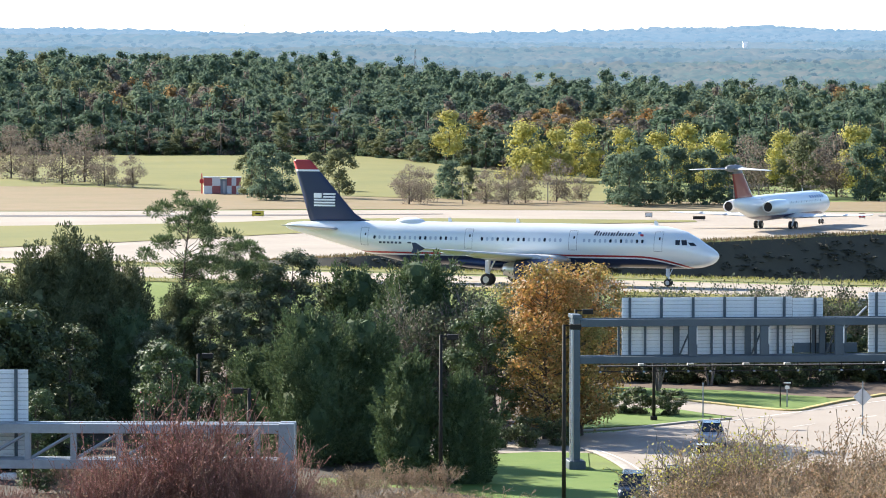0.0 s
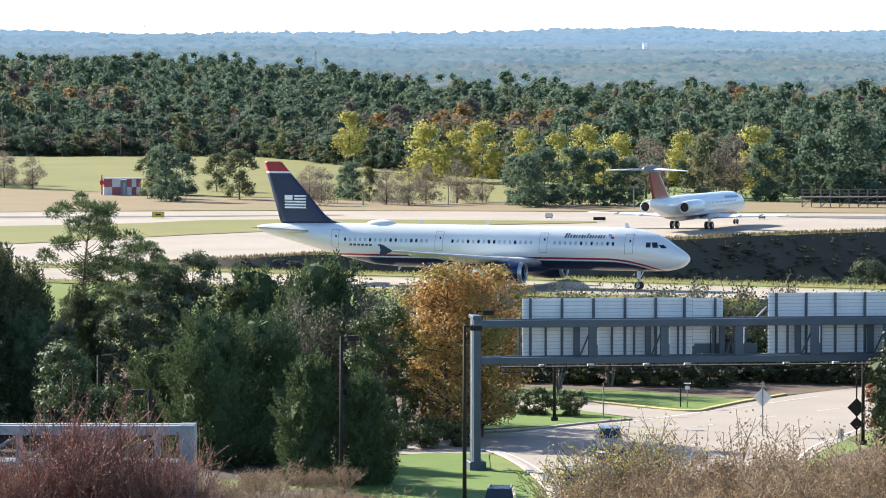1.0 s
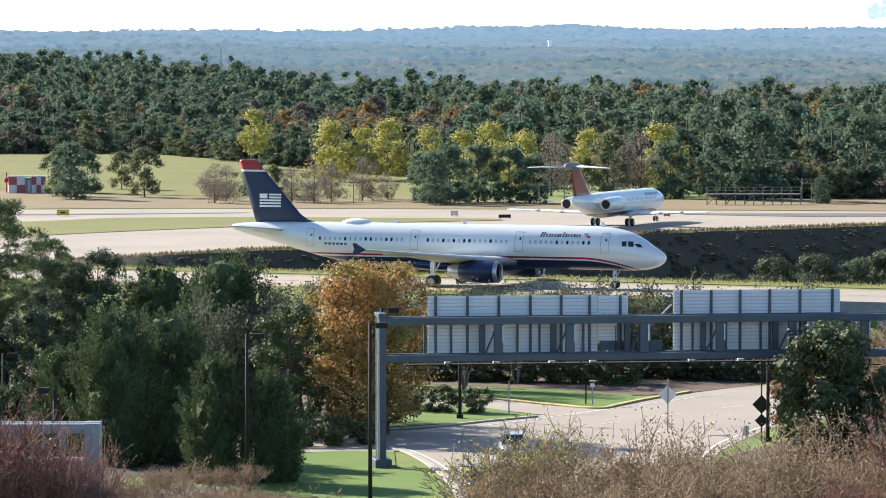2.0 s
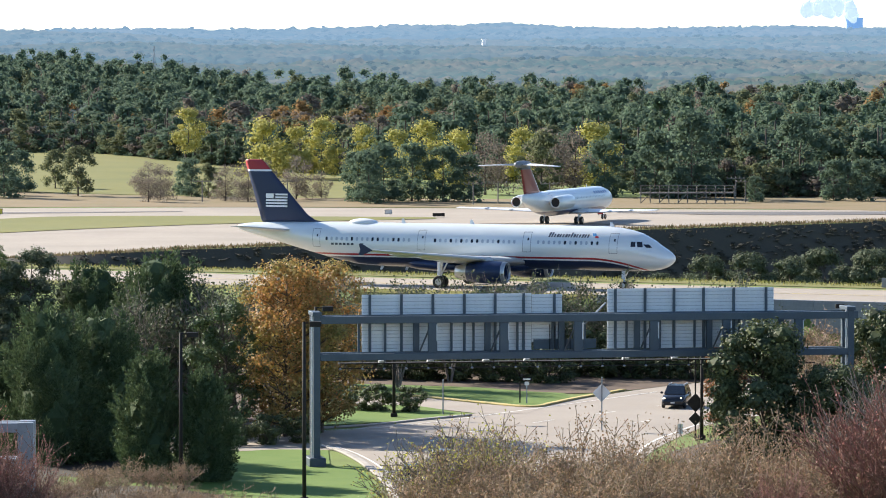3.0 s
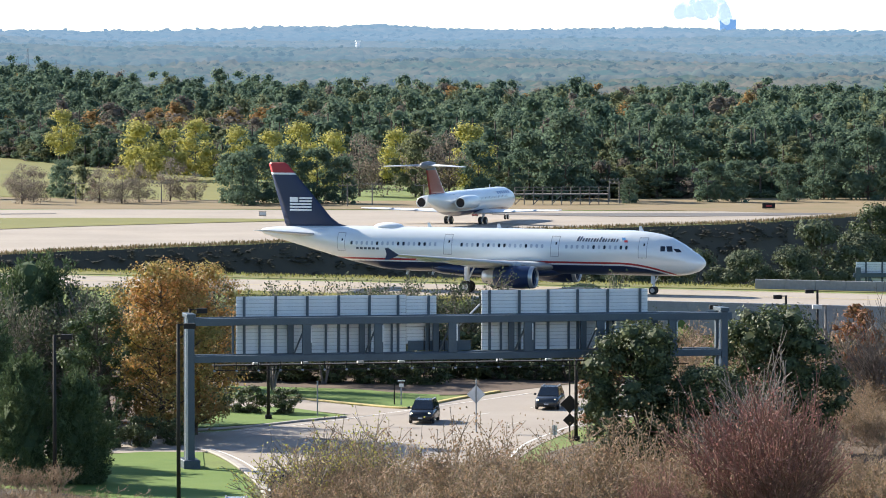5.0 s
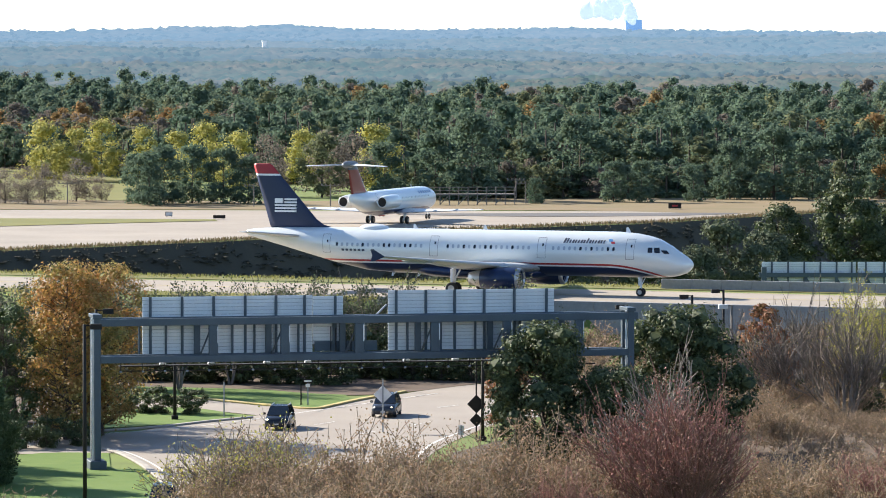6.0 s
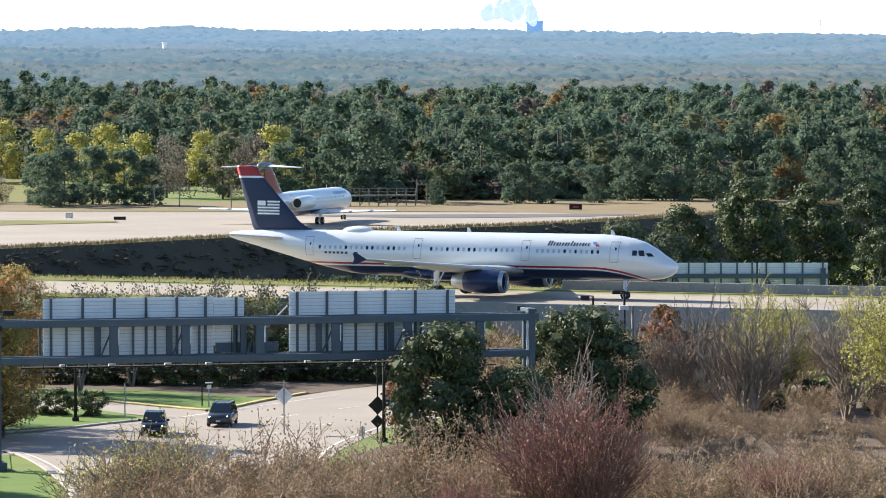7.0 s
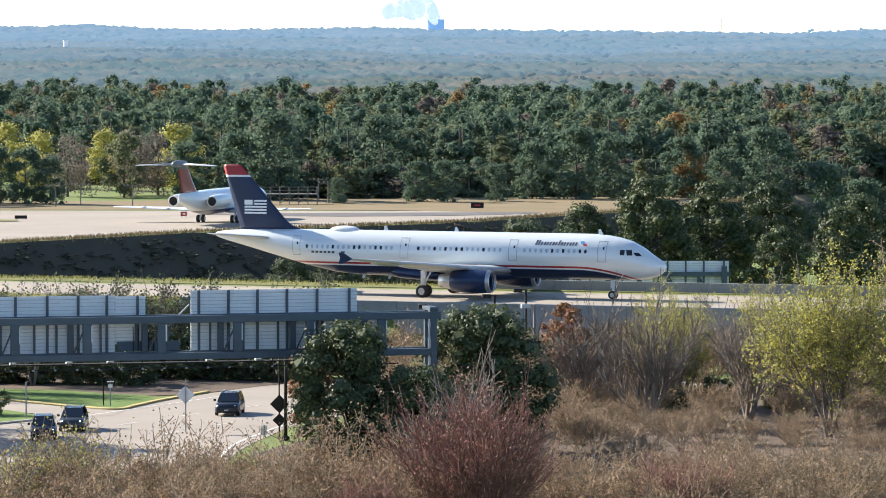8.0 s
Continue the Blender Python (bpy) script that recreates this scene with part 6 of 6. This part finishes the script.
forest("bare_forest", FAR_BROWN, CROWNS["round"], spots["brown"], "grey-brown bare hardwoods among the pines", tops=behind_edge)
forest("autumn_forest", FAR_RUST, CROWNS["round"], spots["rust"], "rust-coloured autumn trees among the pines", tops=behind_edge)
# trunks seen at the forest edge
segs = []
for kind in ("pine", "brown"):
    for x, y, z, s, sw, a in spots[kind]:
        if y < np.interp(x / y, edge_x, edge_y) + 60:
            g = height(x, y).item()
            segs.append((x, y, g - 0.3, x, y, z + 9 * s, 0.22, 0.12))
tv, tf = tubes(segs, 4)
tagged(raw("forest_trunks", tv, tf, BARK), "grey trunks at the forest edge", "woodland", kind="stuff")


def edge_tree(name, seed, h, w, material, label, n=22, per=22, leaf=0.6, heart=0.42):
    root = empty(name, None, label, "tree")
    rng_k = rng_of(seed)
    C, R = clumps(rng_k, n, w * 0.40, w * 0.78, h * 0.88, h * 0.03, lambda f: 0.85 if f < 0.4 else math.sqrt(max(0.05, 1 - ((f - 0.3) / 0.72) ** 2)))
    V, F = crown_leaves(rng_k, C, R, per, leaf)
    if heart:
        V, F = with_hearts(V, F, hearts(rng_k, C, R * heart))
    raw("crown", V, F, material, root)
    tv, tf = tubes(limbs_to(C, R, rng_k, h * 0.1, 0.14, 0.1, 3), 4)
    raw("trunk", tv, tf, BARK, root)
    return root


yellow = edge_tree("yellow_tree", 61, 10, 4.6, FAR_GOLD, "golden-yellow autumn tree before the forest", 46, 70, 0.32)
first = True
for px, top, y, k in [(925, 208, 800, 1.25), (985, 222, 795, 0.8), (1030, 206, 800, 1.0), (1100, 220, 790, 0.85), (1165, 228, 780, 0.8), (1215, 212, 770, 1.0), (1275, 228, 760, 1.05), (1385, 225, 750, 0.85), (1515, 215, 735, 1.05), (795, 190, 840, 0.8)]:
    x = at(px - 784, y)
    z = 23.4 - (top - 70) * y / 8000 - 10 * k
    if first:
        put(yellow, x, y, z, 0, k)
        first = False
    else:
        again(yellow, x, y, px, k, z)
edge_pine = edge_tree("young_pine", 62, 9, 3.4, FAR_PINE, "young dark green pine at the field edge", 46, 80, 0.27)
put(edge_pine, at(330, 682), 682, None, 0, 1)
for k, (turn, px, y, s) in enumerate([(0, 470, 708, 1.1), (0, 1095, 690, 0.95), (0, 1140, 688, 1.1), (0, 1190, 692, 1.1), (0, 1245, 690, 1.05), (0, 1290, 688, 0.9), (0, 800, 712, 0.75), (0, 460, 735, 0.7), (0, 500, 730, 0.85), (0, 785, 720, 0.6), (5.446, 1180, 690, 0.78), (5.446, 1230, 688, 0.8), (5.446, 1325, 690, 0.72),
                                   (5.446, 1040, 684, 0.5), (5.446, 925, 700, 1.7), (5.446, 1390, 700, 1.1), (5.446, 1470, 698, 1.4), (5.446, 1540, 700, 1.2), (8.581, 1300, 690, 1.0), (8.581, 1380, 694, 1.4), (8.581, 1480, 690, 1.6), (8.581, 1550, 694, 1.3), (8.581, 1220, 700, 1.2), (5.446, 860, 705, 1.3), (5.446, 770, 708, 1.1), (5.446, 1120, 712, 1.6)]):
    again(edge_pine, at(px - 784, y, turn), y, 61 * k, s)
edge_brown = edge_tree("bare_shrub", 63, 6.5, 3.0, FAR_BROWN, "leafless grey-brown shrub tree in the field", 40, 90, 0.17, 0)
put(edge_brown, at(-60, 690), 690)
for k, (px, y, s) in enumerate([(745, 700, 0.9), (860, 694, 0.9), (900, 690, 0.95), (930, 696, 1.0), (985, 700, 1.1), (20, 790, 1.5), (60, 780, 1.2), (110, 770, 1.4), (150, 775, 1.6), (185, 760, 1.0), (235, 755, 0.9), (1030, 704, 0.7), (710, 720, 0.7), (1320, 720, 1.6), (1430, 722, 1.7), (1480, 725, 1.6)]):
    again(edge_brown, at(px - 784, y), y, 83 * k, s)
edge_olive = edge_tree("field_tree", 64, 8.5, 3.2, FAR_OLIVE, "olive-green tree at the field edge", 34, 80, 0.30)
put(edge_olive, at(600 - 784, 715), 715)
for k, (px, y, s) in enumerate([(560, 745, 0.8), (830, 705, 0.7), (445, 720, 0.9), (1420, 715, 1.3)]):
    again(edge_olive, at(px - 784, y), y, 83 * k, s)
rust_tree = edge_tree("orange_tree", 65, 8.0, 3.2, FAR_RUST, "orange autumn tree at the forest edge", 34, 80, 0.30)
put(rust_tree, at(1240 - 784, 700, 8.581), 700, None, 0, 0.95)


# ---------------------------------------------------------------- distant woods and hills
# emission is added for distance haze and pale steam; nothing here is a lamp
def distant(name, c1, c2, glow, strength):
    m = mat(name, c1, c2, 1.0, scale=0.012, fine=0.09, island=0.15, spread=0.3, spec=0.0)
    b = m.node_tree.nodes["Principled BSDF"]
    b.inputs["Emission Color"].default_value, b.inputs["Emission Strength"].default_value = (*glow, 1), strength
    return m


BIG = [far_tree(70 + i, 3.4, 10, 3, 16, 1.0, heart=0.85) for i in range(8)]


def canopy(y0, y1, tall, seed):
    """A closed woodland roof of many small crowns."""
    rk = rng_of(seed)
    ym = (y0 + y1) / 2
    xs, ys = np.arange(-0.14 * y1, 0.30 * y1, 0.0011 * ym), np.arange(y0, y1 + 10, 0.0055 * ym)
    X, Y = np.meshgrid(xs, ys)
    X, Y = X + rk.normal(0, 0.0003 * ym, X.shape), Y + rk.normal(0, 0.0012 * ym, X.shape)
    stand = np.array([noise.noise(Vector((x / 55, y / 90, 4.4))) for x, y in zip(X.ravel(), Y.ravel())]).reshape(X.shape)
    wave = np.array([noise.noise(Vector((x / 260, y / 400, 1.7))) for x, y in zip(X.ravel(), Y.ravel())]).reshape(X.shape)
    Z = height(X, Y) - 2 + 4 * wave + tall * (0.62 + 0.16 * stand + 0.22 * rk.random(X.shape) ** 1.5)
    Z[0] -= 12                                     # the near face of the stand
    nx = len(xs)
    i = np.arange((len(ys) - 1) * nx).reshape(-1, nx)[:, :-1].ravel()
    return np.stack([X.ravel(), Y.ravel(), Z.ravel()], 1), np.stack([i, i + 1, i + nx + 1, i + nx], 1)


# haze painted as glow: each backdrop of woods paler and bluer than the last
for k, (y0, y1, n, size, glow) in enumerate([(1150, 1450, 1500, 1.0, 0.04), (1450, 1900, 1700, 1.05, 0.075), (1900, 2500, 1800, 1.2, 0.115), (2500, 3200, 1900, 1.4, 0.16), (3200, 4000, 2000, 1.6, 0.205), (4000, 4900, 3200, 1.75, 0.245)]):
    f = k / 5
    m = distant("haze_glow_woodland", (0.036 - 0.02 * f, 0.06 - 0.035 * f, 0.042 - 0.012 * f), (0.105 - 0.06 * f, 0.085 - 0.045 * f, 0.058 - 0.022 * f), (0.47 - 0.05 * f, 0.75 - 0.07 * f, 0.96), glow)
    label = "rolling woodland in light painted haze" if k < 2 else "blue-green rolling woodland in painted haze" if k < 4 else "blue wooded hills in painted haze on the horizon"
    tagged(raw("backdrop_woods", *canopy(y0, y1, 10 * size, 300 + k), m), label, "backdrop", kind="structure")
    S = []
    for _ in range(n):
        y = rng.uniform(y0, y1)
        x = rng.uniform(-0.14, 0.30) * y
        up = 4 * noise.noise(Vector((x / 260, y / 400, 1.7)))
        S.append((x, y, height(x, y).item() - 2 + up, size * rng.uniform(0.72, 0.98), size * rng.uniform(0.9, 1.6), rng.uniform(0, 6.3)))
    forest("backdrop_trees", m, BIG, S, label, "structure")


def lattice_tower(x, y, z, h, label="slim lattice mast above the woods"):
    g = empty("lattice_mast", pose(x, y, z), label, "mast")
    w = h * 0.035
    for sx in (-1, 1):
        part("leg", cyl(bmesh.new(), (sx * w, 0, 0), (sx * w * 0.4, 0, h), w * 0.25, w * 0.2, 4), GALV, g)
    for k in range(6):
        part("brace", cyl(bmesh.new(), (-w * (1 - 0.1 * k), 0, h * k / 6), (w * (0.9 - 0.1 * k), 0, h * (k + 1) / 6), w * 0.14, None, 4), GALV, g)


lattice_tower(at(735 - 784, 1450), 1450, 10, 11), lattice_tower(at(705 - 784, 1500), 1500, 10, 9), lattice_tower(at(785 - 784, 1480), 1480, 9, 8)
lattice_tower(at(433 - 784, 4600), 4600, 25, 16), lattice_tower(at(1292 - 784, 4600, 8.581), 4600, 26, 20)
w = empty("water_tower", pose(at(974 - 784, 4500, 5.446), 4500, 24), "tiny water tower on the horizon", "water tower")
part("stem", cyl(bmesh.new(), (0, 0, 0), (0, 0, 10), 0.6, None, 8), GALV, w)
part("tank", cyl(bmesh.new(), (0, 0, 9), (0, 0, 11.5), 3.0, 2.6, 14), GALV, w)
# haze put into the far walls as a slight glow
FAR_WHITE = distant("haze_glow_white_wall", (0.6, 0.6, 0.6), (0.5, 0.5, 0.5), (0.8, 0.85, 0.9), 0.1)
for turn, px, py, wd in ((5.446, 1075, 86, 22), (5.446, 1130, 84, 26), (5.446, 640, 92, 10), (5.446, 670, 92, 6), (5.446, 800, 92, 9), (5.446, 1100, 83, 10), (0, 1405, 90, 9), (5.446, 840, 91, 5), (5.446, 555, 73, 3)):
    yy = 3600
    z = 23.4 - (py - 70) * yy / 8000
    g = empty("far_building", pose(at(px - 784, yy, turn), yy, z - 6), "pale low building far off in the woods", "building")
    part("wall", box(bmesh.new(), -wd / 2, wd / 2, -4, 4, 0, 6.5), FAR_WHITE, g)
    part("roof", box(bmesh.new(), -wd / 2 - 0.5, wd / 2 + 0.5, -4.5, 4.5, 6.5, 7.2), FAR_WHITE, g)
# cooling tower and its plume
# blue base colour and glow both paint distance haze over the concrete
TOWER = distant("haze_glow_tower_concrete", (0.28, 0.42, 0.62), (0.25, 0.38, 0.57), (0.30, 0.52, 0.85), 0.16)
# slight glow added to the steam, which gives off no light
STEAM = distant("glow_lifted_steam", (0.85, 0.85, 0.85), (0.8, 0.81, 0.83), (0.82, 0.92, 1.0), 0.2)
tx = at(1216 - 784, 4850, 5.446)
g = empty("cooling_tower", pose(tx, 4850, 20), "cooling tower on the horizon, painted hazy blue", "cooling tower")
bm = bmesh.new()
tube_x(bm, [(0, 11), (6, 10.3), (14, 9.2), (20, 8.8), (26, 9.2)], 0, 0, 28)
bmesh.ops.transform(bm, matrix=pose(0, 0, 0, 0, -90, 0), verts=bm.verts)
part("shell", bm, TOWER, g, smooth=True)
g = empty("steam_plume", pose(tx, 4850, 41), "white steam plume drifting from the cooling tower", "steam")
rs_ = rng_of(9)
for k in range(44):
    f = (k + 1) / 44
    drift = rs_.random()
    bm = bmesh.new()
    r = 4.5 + 7 * f * rs_.uniform(0.6, 1.1)
    bmesh.ops.create_icosphere(bm, subdivisions=3, radius=r, matrix=Matrix.Translation((2 - 17 * f - (38 * drift ** 2 if f > 0.3 else 4 * drift), rs_.normal(0, 4), 3 + 31 * f * (1 - 0.55 * drift ** 2))))
    for v_ in bm.verts:
        v_.co += v_.normal * 1.6 * noise.noise(v_.co * 0.16)
    part("puff", bm, STEAM, g, smooth=True)


# ---------------------------------------------------------------- scrub and tufts
scrub = []
rs_ = rng_of(15)
for _ in range(1000):
    x = rs_.uniform(-12, 150)
    y = rim(x) - 13 * rs_.random() ** 1.1 - 2.5
    scrub.append((x, y, height(x, y).item() - 0.3, rs_.uniform(0.06, 0.14), rs_.uniform(0.2, 0.4), rs_.uniform(0, 6.3)))
SCRUB = mat("dark_scrub", (0.045, 0.046, 0.03), (0.075, 0.066, 0.042), 0.9, scale=0.3, fine=3, island=0.4)
forest("bank_scrub", SCRUB, [far_tree(90 + i, 3.6, 10, 7, 18, 1.0) for i in range(4)], scrub, "dark low scrub on the bank of the cutting")


def tufts(name, X, Y, length, width, material, label):
    P = np.stack([X, Y, height(X, Y)], 1)
    V, F = spears(P, np.array([0, 0, 1.0]) + rs_.normal(0, 0.25, (len(P), 3)), length, width, rs_)
    return tagged(raw(name, V, F, material), label, "grass", kind="stuff")


STRAW = mat("straw_grass", (0.22, 0.165, 0.09), (0.14, 0.115, 0.06), 0.9, scale=0.3, fine=3, island=0.4, leaf=0.3)
WEED = mat("verge_weeds", (0.22, 0.24, 0.06), (0.30, 0.26, 0.10), 0.9, scale=0.3, fine=3, island=0.4, leaf=0.3)
X = rs_.uniform(-24, 150, 9000)
tufts("straw_tufts", X, rim(X) + rs_.normal(-0.2, 0.9, 9000), 0.55, 0.07, STRAW, "dry straw grass along the brow of the bank")
A_, O_ = rs_.uniform(-110, 120, 12000), rs_.choice([-10.2, 17.5, 15.0], 12000) + rs_.normal(0, 0.8, 12000)
ok = (O_ > 0) | (A_ < 24)
A_, O_ = A_[ok], O_[ok]
tufts("verge_tufts", 21.5 + 0.879 * A_ + 0.477 * O_, 430 - 0.477 * A_ + 0.879 * O_, 0.32, 0.05, WEED, "weedy grass tufts along the taxiway verge")


# ---------------------------------------------------------------- what moves
def motions():
    walk(AIRLINER, [(t, pose(x, y, 0.06, 0, 0, a)) for t, x, y, a in AIRLINER_ROWS])
    walk(JET, [(t, pose(x, y, -1.44, 0, 0, a)) for t, x, y, a in JET_ROWS])
    for vehicle, side, stops in CARS:
        ts, ss = zip(*stops)
        walk(vehicle, [(t, on_lane(np.interp(t, ts, ss), side)) for t in np.arange(0, 8.01, 0.5)])


motions()
